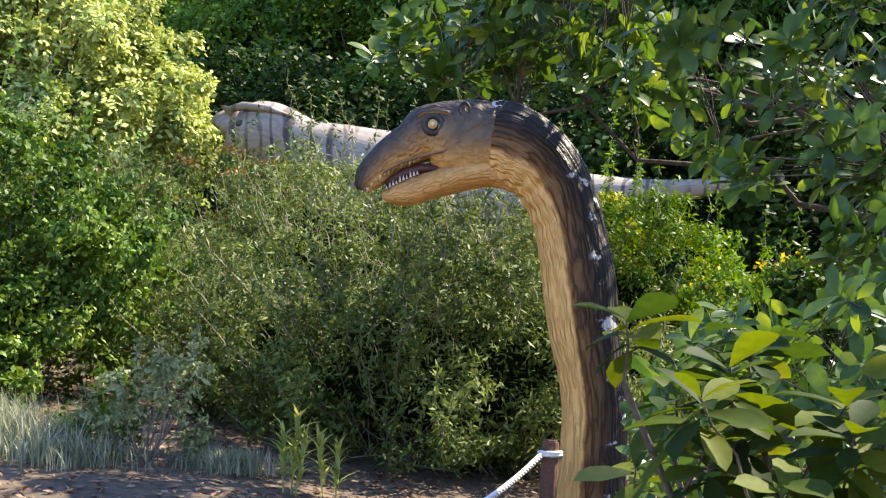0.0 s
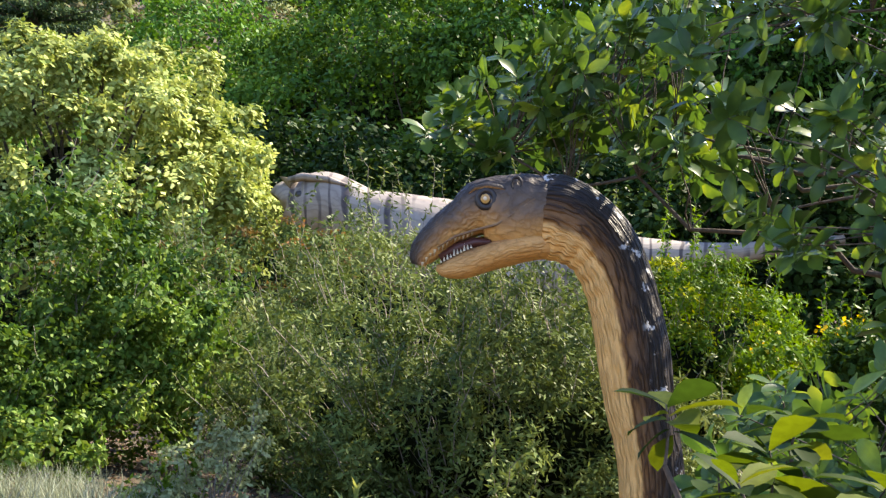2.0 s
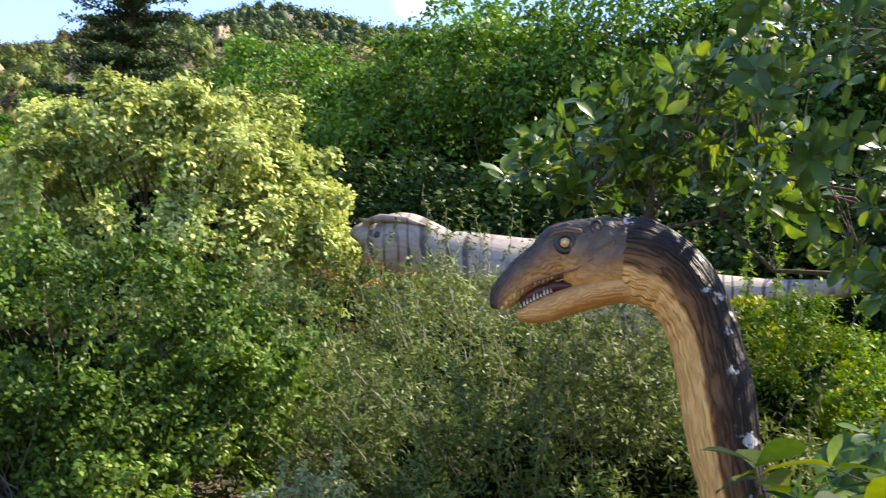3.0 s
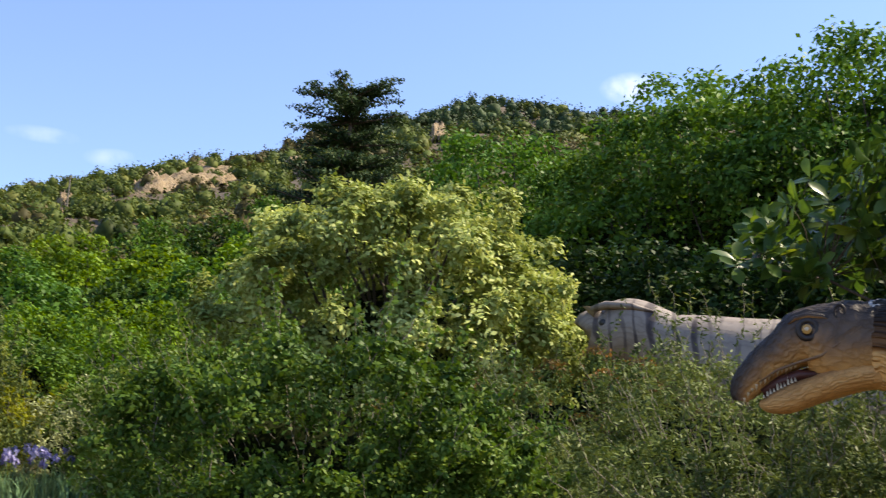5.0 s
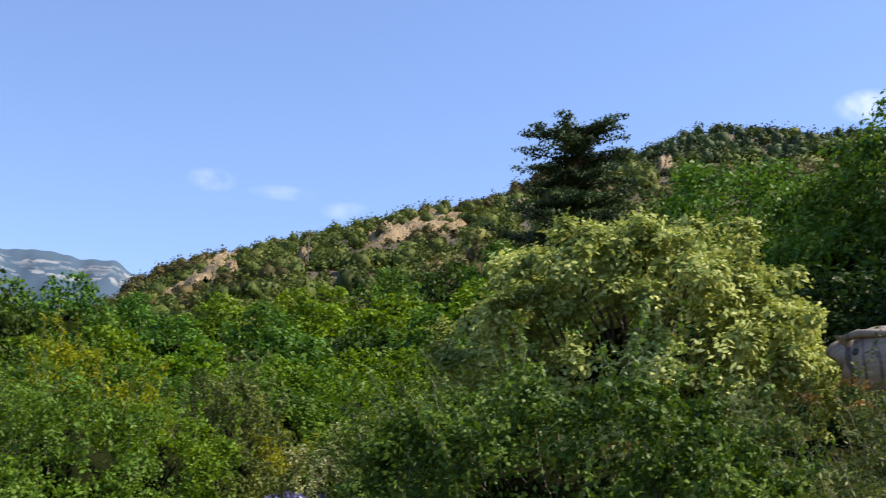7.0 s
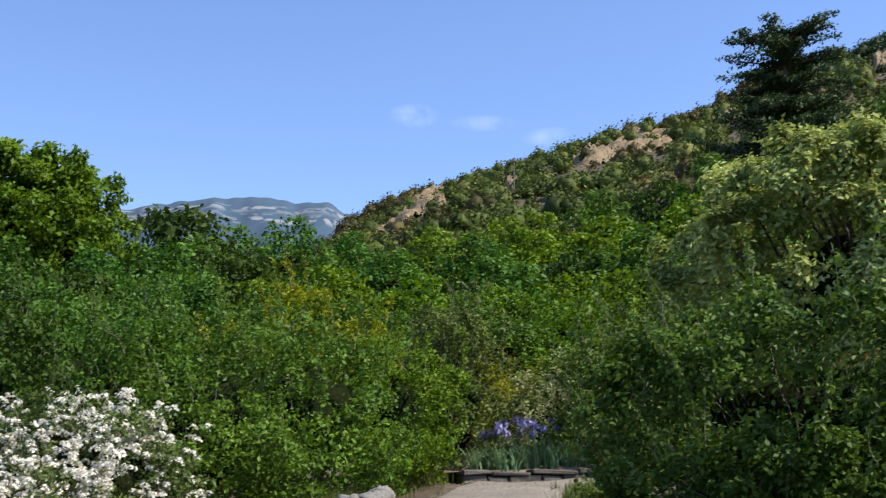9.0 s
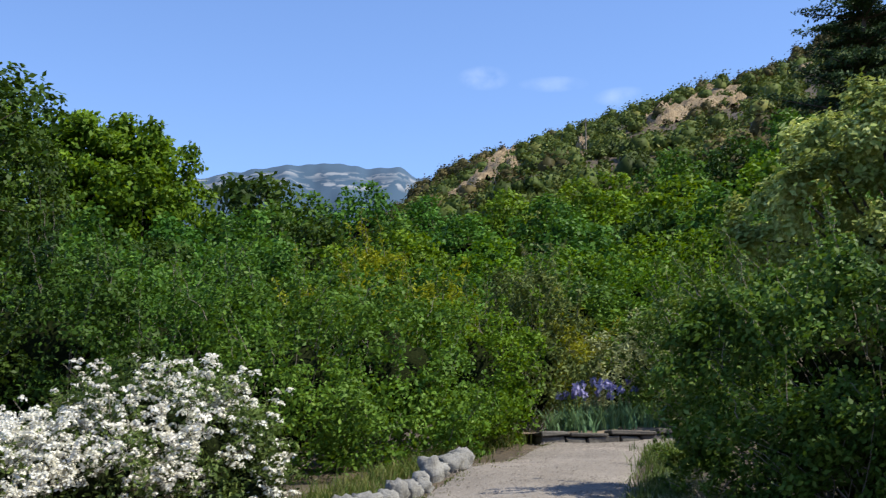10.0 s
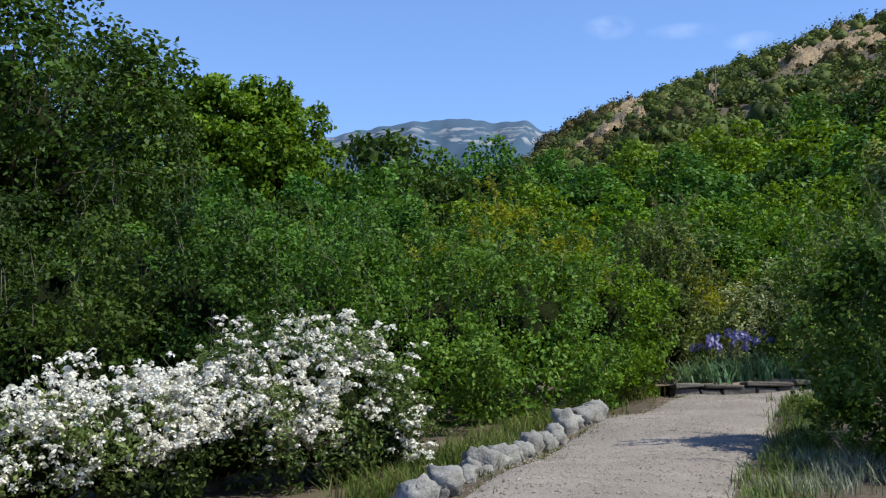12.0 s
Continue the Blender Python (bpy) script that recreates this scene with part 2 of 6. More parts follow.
def shell(lumps, n, inner=0.7, keep=0.72, up=0.35):
    """Points in the outer shells of lumps, with outward normals."""
    area = lumps[:, 3] * lumps[:, 4] + lumps[:, 3] * lumps[:, 5]
    idx = rng.choice(len(lumps), int(n * 1.8), p=area / area.sum())
    d = unit(rng.normal(0, 1, (len(idx), 3)) + [0, 0, up])
    k = rng.uniform(inner, 1.04, (len(idx), 1))
    p = lumps[idx, :3] + d * k * lumps[idx, 3:6]
    ok = np.ones(len(p), bool)
    for q in lumps:
        ok &= (((p - q[:3]) / q[3:6]) ** 2).sum(1) > keep * keep * 0.6
    p, d = p[ok][:n], d[ok][:n]
    return p, d


def crown_points(rx, ry, rz, cz, n, count, size, low=-0.5, share=0.64, box=0.9, skirt=False, boughs=0):
    """Leaf points of a crown: leaves on clusters, clusters on rounded boughs, boughs over an uneven dome, with dark gaps between."""
    dome = np.array([rx, ry, rz])
    big = min(size * 2.1, 0.55 * dome.min())
    m = boughs or int(np.clip(count / 7, 9, 70))
    d = unit(rng.normal(0, 1, (m * 30, 3)))
    d = d[d[:, 2] > low]
    pick = [0]
    gap = np.full(len(d), 9.0)
    for _ in range(m - 1):
        gap = np.minimum(gap, np.linalg.norm(d - d[pick[-1]], axis=1))
        pick.append(int(np.argmax(gap * rng.uniform(0.75, 1.0, len(d)))))
    d = d[pick]
    b = np.sign(d) * np.abs(d) ** box
    bough = b * rng.uniform(0.84, 1.06, (m, 1)) * (dome - big * 0.72) + [0, 0, cz]
    br = big * rng.uniform(0.7, 1.25, (m, 1))
    if skirt:
        j = rng.random(m) < 0.42
        bough[j, 2] *= rng.uniform(0.1, 0.8, j.sum())
        bough[:, 2] = np.maximum(bough[:, 2], big * 0.45)
    own = rng.choice(m, count, p=br[:, 0] ** 2 / (br ** 2).sum())
    q1 = unit(rng.normal(0, 1, (count, 3)) + d[own] * 0.75 + [0, 0, 0.45])
    c = bough[own] + q1 * br[own] * rng.uniform(0.72, 1.02, (count, 1)) * [1, 1, 0.85]
    s = rng.uniform(0.45, 1.05, (count, 1)) * size
    idx = rng.choice(count, int(n * share), p=(s[:, 0] ** 2) / (s ** 2).sum())
    q = unit(rng.normal(0, 1, (len(idx), 3)) + q1[idx] * 0.8 + [0, 0, 0.45])
    p1 = c[idx] + q * rng.uniform(0.35, 1.06, (len(idx), 1)) * s[idx] * [1, 1, 0.75]
    k = n - len(idx)
    own2 = rng.integers(0, m, k)
    e = unit(rng.normal(0, 1, (k, 3)) + d[own2] * 0.6 + [0, 0, 0.2])
    p2 = bough[own2] + e * br[own2] * rng.uniform(0.55, 0.9, (k, 1))
    return np.vstack([p1, p2]), np.vstack([q, e]), c, s


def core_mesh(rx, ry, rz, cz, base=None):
    """Uneven twiggy core added in a crown: blocks light, near-black for the shade inside."""
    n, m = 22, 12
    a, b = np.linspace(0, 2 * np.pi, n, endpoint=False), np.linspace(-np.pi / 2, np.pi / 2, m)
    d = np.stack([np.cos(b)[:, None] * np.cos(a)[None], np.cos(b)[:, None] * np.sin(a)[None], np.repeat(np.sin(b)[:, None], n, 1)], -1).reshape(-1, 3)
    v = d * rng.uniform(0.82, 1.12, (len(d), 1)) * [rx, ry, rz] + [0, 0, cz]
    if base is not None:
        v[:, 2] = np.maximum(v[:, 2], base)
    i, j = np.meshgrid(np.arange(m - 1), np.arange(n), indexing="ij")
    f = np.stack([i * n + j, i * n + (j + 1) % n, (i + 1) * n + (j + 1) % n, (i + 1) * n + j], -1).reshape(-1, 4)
    return mesh_of("inner_growth", v, f, CORE_SHADE, True)


def tubes(lines, sides=4):
    """Tapered tubes along polylines; lines: (points (k, 3), radii (k,))."""
    V, F, o = [], [], 0
    ang = np.linspace(0, 2 * np.pi, sides, endpoint=False)
    for pts, rad in lines:
        pts, rad = np.asarray(pts, float), np.asarray(rad, float)
        t = unit(np.gradient(pts, axis=0))
        a = unit(np.cross(t, [0.31, 0.17, 0.93]) + 1e-6)
        b = np.cross(t, a)
        ring = pts[:, None] + (a[:, None] * np.cos(ang)[None, :, None] + b[:, None] * np.sin(ang)[None, :, None]) * rad[:, None, None]
        V.append(ring.reshape(-1, 3))
        k = len(pts)
        i = np.arange(k - 1)[:, None] * sides + np.arange(sides)[None]
        j = np.arange(k - 1)[:, None] * sides + (np.arange(sides)[None] + 1) % sides
        F.append(np.stack([i, j, j + sides, i + sides], -1).reshape(-1, 4) + o)
        o += k * sides
    return np.concatenate(V), np.concatenate(F)


def limb(a, b, r0, r1, bend=0.15, k=7):
    a, b = np.asarray(a, float), np.asarray(b, float)
    s = np.linspace(0, 1, k)[:, None]
    ln = np.linalg.norm(b - a)
    off = rng.normal(0, bend * ln, 3)
    wob = rng.normal(0, bend * 0.15 * ln, (k, 3)) * (s * (1 - s) * 4)
    return a + (b - a) * s + off * (s * (1 - s)) + wob, r0 + (r1 - r0) * s[:, 0]


def polar(bearing, r):
    a = radians(bearing)
    return -math.sin(a) * r, math.cos(a) * r


# ---- ground: one sheet from the path's edge to the horizon ----
RIDGE_B = [-180, -110, -60, -25, 0, 8.6, 14.7, 18.4, 24.7, 29.2, 34, 38.8, 41.3, 43.5, 47, 55, 80, 120, 180]
RIDGE_E = [5, 8, 13, 18.5, 20.2, 20.3, 20.7, 19.8, 17.6, 16.5, 15.5, 13.8, 12.6, 11.0, 8, 5, 3, 3, 5]
RIDGE_R = 330.0


def ground_z(x, y):
    x, y = np.asarray(x, float), np.asarray(y, float)
    r, b = np.hypot(x, y), np.degrees(np.arctan2(-x, y))
    yy = np.where(y > 0, 45 * np.tanh(y / 45), 12 * np.tanh(y / 12))
    z = 0.078 * yy + 0.68 * np.tanh(-x / 8.5) * np.where(x < 0, 1.0, 0.8)
    crest = np.tan(np.radians(np.interp(b, RIDGE_B, RIDGE_E))) * RIDGE_R
    s = np.clip((r - 55) / (RIDGE_R - 55), 0, 1)
    s = s ** 1.08
    hill = s * np.maximum(crest - 4, 0) * np.where(r > RIDGE_R, 1 - 0.35 * np.clip((r - RIDGE_R) / 400, 0, 1), 1)
    bumps = np.sin(x * 0.11 + 1.3 * np.sin(y * 0.06)) * np.cos(y * 0.09 + 0.7) * np.clip((r - 50) / 120, 0, 1) * 2.2
    near = 0.05 * np.sin(x * 1.7 + y) * np.cos(y * 1.3 - 0.6 * x) * np.clip(r / 6, 0, 1)
    return z + hill + bumps + near


radii = np.concatenate([[0], np.geomspace(0.5, 60, 70), np.geomspace(64, 4600, 70)])
bear = np.radians(np.linspace(0, 360, 256, endpoint=False))
gx, gy = -np.sin(bear)[None] * radii[:, None], np.cos(bear)[None] * radii[:, None]
gz = ground_z(gx, gy)
ii, jj = np.meshgrid(np.arange(len(radii) - 1), np.arange(256), indexing="ij")
q = np.stack([ii * 256 + jj, ii * 256 + (jj + 1) % 256, (ii + 1) * 256 + (jj + 1) % 256, (ii + 1) * 256 + jj], -1).reshape(-1, 4)
GROUND_MAT = rough_material("earth_with_dry_grass", [(0.03, 0.0209, 0.0123), (0.06, 0.0437, 0.0262), (0.096, 0.0684, 0.042), (0.17, 0.12, 0.077)], 0.8, 18, 0.95, 0.6, 0.05)
ground = new("ground", mesh_of("ground", np.stack([gx, gy, gz], -1).reshape(-1, 3), q[:, ::-1], GROUND_MAT, True))
tagged(ground, "brown earth with leaf litter rising into a wooded hillside", "ground", kind="structure")

# gravel path between its two edges
EDGE_L = [(-0.6, -6.0), (-2.6, -2.0), (-4.4, 1.8), (-6.4, 5.6), (-8.05, 8.5), (-9.5, 11.4), (-10.9, 14.7), (-11.6, 15.6)]
EDGE_R = [(2.2, -5.0), (0.2, -1.2), (-2.0, 2.9), (-5.1, 7.3), (-6.4, 9.9), (-7.9, 12.5), (-9.0, 14.9), (-7.4, 17.3)]


def smooth_line(pts, k):
    pts = np.array(pts, float)
    s = np.linspace(0, len(pts) - 1, k)
    i = np.clip(s.astype(int), 0, len(pts) - 2)
    f = (s - i)[:, None]
    m = np.gradient(pts, axis=0)
    h = f * f * (3 - 2 * f)
    return pts[i] * (1 - h) + pts[i + 1] * h + (m[i] * (f * (1 - f) ** 2) - m[i + 1] * (f * f * (1 - f)))


el_, er_ = smooth_line(EDGE_L, 90), smooth_line(EDGE_R, 90)
cross = np.linspace(0, 1, 13)
pxy = el_[:, None] * (1 - cross)[None, :, None] + er_[:, None] * cross[None, :, None]
pz = ground_z(pxy[..., 0], pxy[..., 1]) + 0.03 + 0.03 * np.sin(cross * np.pi)[None] + rng.normal(0, 0.004, pxy.shape[:2])
pz[:, 0] -= 0.06
pz[:, -1] -= 0.06
a, c = np.meshgrid(np.arange(89), np.arange(12), indexing="ij")
q = np.stack([a * 13 + c, a * 13 + c + 1, (a + 1) * 13 + c + 1, (a + 1) * 13 + c], -1).reshape(-1, 4)
path = new("path", mesh_of("path", np.dstack([pxy, pz]).reshape(-1, 3), q, GRAVEL, True))
tagged(path, "pale grey gravel path curving uphill", "path", kind="structure")


# far limestone mountain, the haze of distance painted into its colours
def mountain():
    k, m = 160, 26
    b = np.linspace(62, 33, k)
    top = np.interp(b, [33, 39, 41.3, 42.4, 44, 46, 48.6, 51, 56, 62], [9, 12.4, 13.65, 13.95, 14.1, 14.25, 13.95, 13.5, 12.6, 11])
    top = top + np.array([0.14 * noise.noise((q1 * 1.7, 0.5, 0.5)) for q1 in b])
    rows = np.linspace(0, 1, m)
    cliff = np.interp(rows, [0, 0.6, 0.75, 0.8, 0.86, 0.9, 0.94, 1], [-1100, -350, -200, -150, -60, -45, 20, 160])
    rough = np.array([[noise.noise((q1 * 0.9, q2 * 3.0, 2.0)) for q2 in rows] for q1 in b])
    d = 3600 + cliff[None] + 70 * rough
    z = np.tan(np.radians(top))[:, None] * 3600 * rows[None] ** 0.9
    x, y = -np.sin(np.radians(b))[:, None] * d, np.cos(np.radians(b))[:, None] * d
    v = np.stack([x, y, z], -1).reshape(-1, 3)
    i, j = np.meshgrid(np.arange(k - 1), np.arange(m - 1), indexing="ij")
    f = np.stack([i * m + j, (i + 1) * m + j, (i + 1) * m + j + 1, i * m + j + 1], -1).reshape(-1, 4)
    mt, n, l, bs = nodes_of("far_mountain_hazed")
    tc = n.new("ShaderNodeTexCoord")
    mp = n.new("ShaderNodeMapping")
    mp.inputs["Scale"].default_value = (0.012, 0.012, 0.03)
    no = n.new("ShaderNodeTexNoise")
    no.inputs["Scale"].default_value, no.inputs["Detail"].default_value = 1.6, 7
    l.new(tc.outputs["Object"], mp.inputs[0])
    l.new(mp.outputs[0], no.inputs["Vector"])
    sep = n.new("ShaderNodeSeparateXYZ")
    l.new(tc.outputs["Object"], sep.inputs[0])
    band = ramp(n, [(0.0, (0, 0, 0)), (0.5, (0, 0, 0)), (0.58, (1, 1, 1)), (0.68, (0.1,) * 3), (0.76, (0.9,) * 3), (0.84, (0, 0, 0))])
    mr = n.new("ShaderNodeMapRange")
    mr.inputs["From Min"].default_value, mr.inputs["From Max"].default_value = 640, 900
    l.new(sep.outputs[2], mr.inputs[0])
    l.new(mr.outputs[0], band.inputs[0])
    cut = ramp(n, [(0.49, (0, 0, 0)), (0.55, (1, 1, 1))])
    l.new(no.outputs["Fac"], cut.inputs[0])
    mul = n.new("ShaderNodeMath")
    mul.operation = "MULTIPLY"
    l.new(band.outputs[0], mul.inputs[0])
    l.new(cut.outputs[0], mul.inputs[1])
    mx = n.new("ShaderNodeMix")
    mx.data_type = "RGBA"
    # slope and cliff colours are both blued to stand for haze
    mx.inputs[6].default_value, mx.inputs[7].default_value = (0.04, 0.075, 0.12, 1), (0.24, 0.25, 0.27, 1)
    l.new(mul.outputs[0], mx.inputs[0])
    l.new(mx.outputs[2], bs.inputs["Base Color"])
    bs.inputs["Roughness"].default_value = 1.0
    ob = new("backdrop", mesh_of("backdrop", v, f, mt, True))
    tagged(ob, "distant mountain with pale limestone cliffs, blue-grey haze in its colours", "mountain", kind="structure")


mountain()


# ---- plants: kinds ----
def bush(x, y, width, depth, height, mat, n, size, label, category="bush", leaf=(0.06, 0.025), lumps=90, twigs=40,
         name="bush", lay=0.75, low=-0.45, base=None, extra=(), sprays=0, droop=0.0, group=""):
    """A shrub: stems rising from one foot, and a crown of small leaves over many lumps."""
    z = float(ground_z(x, y)) if base is None else base
    ob = thing(name, x, y, z - 0.02, label, category, group)
    cz = height * 0.46
    p, d, cc, cs = crown_points(width / 2 - size * 0.3, depth / 2 - size * 0.3, height * 0.54 - size * 0.2, cz, n, int(lumps * 1.7), size * 0.68, low, 0.7, skirt=True)
    keep = p[:, 2] > 0.01
    p, d = p[keep], d[keep]
    lm = np.hstack([cc, np.repeat(cs, 3, 1)])
    v, f = leaves(p, d + [0, 0, 0.25], leaf[0], leaf[1], lay, droop)
    lines = []
    for i in range(twigs):
        t = lm[rng.integers(len(lm) - 1)]
        end = t[:3] + unit(rng.normal(0, 1, 3) + [0, 0, 0.4]) * t[3:6] * rng.uniform(0.7, 1.25)
        foot = [rng.normal(0, width * 0.06), rng.normal(0, depth * 0.06), 0]
        lines.append(limb(foot, end, 0.004 + 0.003 * height, 0.0015, 0.12, 8))
    for i in range(sprays):
        t = lm[rng.integers(len(lm) - 1)]
        out = unit(t[:3] - [0, 0, cz * 0.6] + rng.normal(0, 0.3, 3) * width * 0.2)
        a = t[:3] + out * t[3:6] * 0.5
        e = a + (out * 0.6 + np.array([0, 0, 0.6]) + rng.normal(0, 0.25, 3)) * size * rng.uniform(1.0, 1.7)
        ln = limb(a, e, 0.005, 0.0015, 0.2, 8)
        lines.append(ln)
        s = rng.uniform(0.2, 1, 34)
        pp = np.stack([np.interp(s, np.linspace(0, 1, 8), ln[0][:, c]) for c in range(3)], 1)
        v2, f2 = leaves(pp, rng.normal(0, 1, (34, 3)) + out, leaf[0], leaf[1], 0.5, droop)
        f = np.vstack([f, f2 + len(v)])
        v = np.vstack([v, v2])
    tv, tf = tubes(lines, 3)
    part("twigwork", mesh_of("twigwork", tv, tf, TWIG), ob)
    part("foliage", mesh_of("foliage", v, f, mat), ob)
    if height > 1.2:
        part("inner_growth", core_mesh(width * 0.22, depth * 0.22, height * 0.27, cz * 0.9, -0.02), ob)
    for other, share, (el, ew) in extra:
        p, d = shell(lm[rng.random(len(lm)) < 0.35], int(n * share), 0.9, 0.0, 1.2)
        v, f = leaves(p, d + [0, 0, 0.25], el, ew, lay)
        tagged(part("new_growth", mesh_of("new_growth", v, f, other), ob), kind="stuff")
    return ob


def tree_mesh(height, width, clear, n, mat, size, leaf, lumps=60, low=-0.3):
    """Trunk, limbs and crown meshes of one broadleaved tree."""
    p, d, cc, cs = crown_points(width / 2 - size * 0.3, width / 2 - size * 0.3, (height - clear) / 2, clear + (height - clear) / 2, n, int(lumps * 1.25), size * 0.86, -0.85, 0.74, 0.95)
    lm = cc
    top = np.array([rng.normal(0, 0.2), rng.normal(0, 0.2), height * 0.85])
    trunk = [limb((0, 0, -0.3), top, height * 0.02 + 0.04, 0.03, 0.05, 12)]
    tv, tf = tubes(trunk, 9)
    lines = []
    for t in lm[rng.permutation(len(lm))[:26]]:
        h = rng.uniform(0.3, 0.75)
        k = int(h * 11)
        lines.append(limb(trunk[0][0][k], t[:3], 0.02 + 0.006 * height * (1 - h), 0.012, 0.15, 7))
    lv, lf = tubes(lines, 5)
    v, f = leaves(p, d + [0, 0, 0.3], leaf, leaf * 0.62, 0.6)
    return (mesh_of("trunk", tv, tf, BARK, True), mesh_of("branching", lv, lf, BARK, True), mesh_of("crown", v, f, mat),
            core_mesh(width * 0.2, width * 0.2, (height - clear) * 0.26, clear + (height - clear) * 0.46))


def tree(meshes, x, y, label, name="tree", group="", scale=(1, 1, 1), turn=0.0):
    ob = thing(name, x, y, float(ground_z(x, y)), label, "tree", group, turn)
    ob.scale = scale
    for nm, me in zip(("trunk", "branching", "crown", "inner_growth"), meshes):
        part(nm, me, ob)
    return ob


# ---- wood behind the statues ----
WOOD = [tree_mesh(15, 8.5, 2.0, 18000, L_FOREST, 1.3, 0.225, 130), tree_mesh(14, 7.5, 1.6, 17000, L_FOREST, 1.15, 0.22, 130),
        tree_mesh(13, 9.0, 1.8, 22000, L_DARK, 1.3, 0.22, 130)]
LIGHT = [tree_mesh(12, 8.0, 1.2, 9500, L_FOREST, 1.25, 0.32, 140), tree_mesh(11, 8.5, 1.0, 9500, L_BRIGHT, 1.25, 0.32, 140),
         tree_mesh(10, 8.0, 1.0, 9500, L_DARK, 1.2, 0.32, 140)]
FAR = [tree_mesh(12, 8.0, 1.2, 4300, L_FOREST, 1.25, 0.46, 140), tree_mesh(11, 8.5, 1.0, 4300, L_BRIGHT, 1.25, 0.46, 140),
       tree_mesh(10, 8.0, 1.0, 4300, L_DARK, 1.2, 0.46, 140)]
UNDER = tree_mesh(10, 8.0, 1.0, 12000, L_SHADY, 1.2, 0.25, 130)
# bearing, distance, height factor, width factor, kind
for b, r, h, w, k in [(12.5, 47, 0.98, 1.0, 0), (8.5, 44, 1.02, 1.0, 1), (4.5, 43, 1.05, 1.1, 0), (0.5, 40, 1.05, 1.1, 1), (-4, 38, 1.03, 1.0, 0),
                      (-8.5, 37, 1.1, 1.05, 1), (-13, 36, 1.1, 1.0, 0), (-17.5, 36, 1.1, 1.0, 2), (-22, 36, 1.1, 1.0, 0), (-27, 36, 1.1, 1.1, 1),
                      (15.5, 52, 0.85, 0.9, 0)]:
    x, y = polar(b, r)
    tree(WOOD[k], x, y, "tall broadleaved woodland tree with dense dark green crown", "woodland_tree", "trees of the wood", (w, w, h), rng.uniform(0, 360))
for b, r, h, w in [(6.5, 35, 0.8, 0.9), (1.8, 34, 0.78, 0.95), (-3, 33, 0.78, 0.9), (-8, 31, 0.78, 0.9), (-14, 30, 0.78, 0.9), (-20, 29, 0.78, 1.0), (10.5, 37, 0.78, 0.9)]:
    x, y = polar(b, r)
    tree(UNDER, x, y, "smaller tree at the edge of the wood, shade put into its leaf colour", "understorey_tree", "trees at the wood's edge", (w, w, h), rng.uniform(0, 360))
# canopy of the valley, in rows rising towards the hill: the height in degrees at which each row's tops stand, by bearing
CANOPY_B = [14, 18, 22, 26, 30, 34, 37, 40, 43, 47, 49, 51, 55, 60, 66]
CANOPY_E = [17.4, 16.3, 15.3, 14.4, 13.5, 12.7, 12.2, 12.0, 12.1, 11.8, 12.7, 13.2, 12.8, 12.8, 13.0]


def tree_to(kinds, k, b, r, e, w, label, name, group):
    """A tree whose top stands e degrees above the terrace's eye level."""
    x, y = polar(b, r)
    h = 1.55 + r * math.tan(radians(e)) - float(ground_z(x, y))
    tall = float(np.percentile([v_.co.z for v_ in kinds[k][2].vertices], 98))
    w = max(w, 0.85 * h / tall)
    return tree(kinds[k], x, y, label, name, group, (w, w, h / tall), rng.uniform(0, 360))


for r, b0, b1, step, drop, w in [(98, 18, 50, 2.9, 0.0, 0.85), (80, 16, 51, 3.3, 1.0, 0.8), (66, 19, 60, 3.9, 2.1, 0.75), (54, 22, 64, 4.6, 3.3, 0.68), (44, 25, 66, 5.2, 4.6, 0.6), (36, 40, 66, 5.4, 5.4, 0.5)]:
    for i, b in enumerate(np.arange(b0, b1, step)):
        b = b + rng.normal(0, 0.5)
        if r < 40 and 31.5 < b < 36:
            continue
        e = float(np.interp(b, CANOPY_B, CANOPY_E)) - drop + rng.normal(0, 0.22)
        tree_to(FAR if r > 60 else LIGHT, (0, 1, 0, 2, 1, 0, 0, 1)[(i * 3 + int(r)) % 8], b, r + rng.normal(0, 2.5), e, w * rng.uniform(0.85, 1.15), "broadleaved tree in spring leaf on the valley side", "valley_tree", "trees of the valley")
# tall trees closing the valley
MAPLE = [tree_mesh(15, 9, 4.5, 12000, L_BRIGHT, 1.2, 0.36, 110)]
for b, e, w in [(61.5, 14.9, 1.1), (58.4, 14.9, 1.1), (56.2, 14.75, 1.0), (54.6, 14.0, 0.8)]:
    tree_to(MAPLE, 0, b, 74, e, w, "tall maple with bright green spring crown", "maple_tree", "maples of the valley")
for b, r, e, w in [(67.6, 38, 18.8, 1.15), (75, 36, 20, 1.2), (63.0, 46, 16.2, 0.5)]:
    tree_to(WOOD, 2, b, r, e, w, "large dark green tree with dense crown", "large_tree", "")


# ---- wooded hillside ----
# bearing and height in degrees, half-width and half-height, fall of the line per degree
SCARS = [(38.6, 13.1, 1.6, 0.34, 0.645), (28.2, 16.05, 2.0, 0.36, 0.25), (23.0, 17.05, 0.7, 0.22, 0.25), (16.2, 19.1, 0.4, 0.34, 0.0), (33.7, 14.4, 0.3, 0.4, -0.3), (37.3, 14.0, 0.35, 0.5, 0.0)]


def in_scar(b, e, grow=1.0):
    hit = np.zeros(np.shape(b), bool)
    for sb_, se_, wb_, we_, fall in SCARS:
        hit |= ((b - sb_) / (wb_ * grow)) ** 2 + ((e - se_ + fall * (b - sb_)) / (we_ * grow)) ** 2 < 1
    return hit


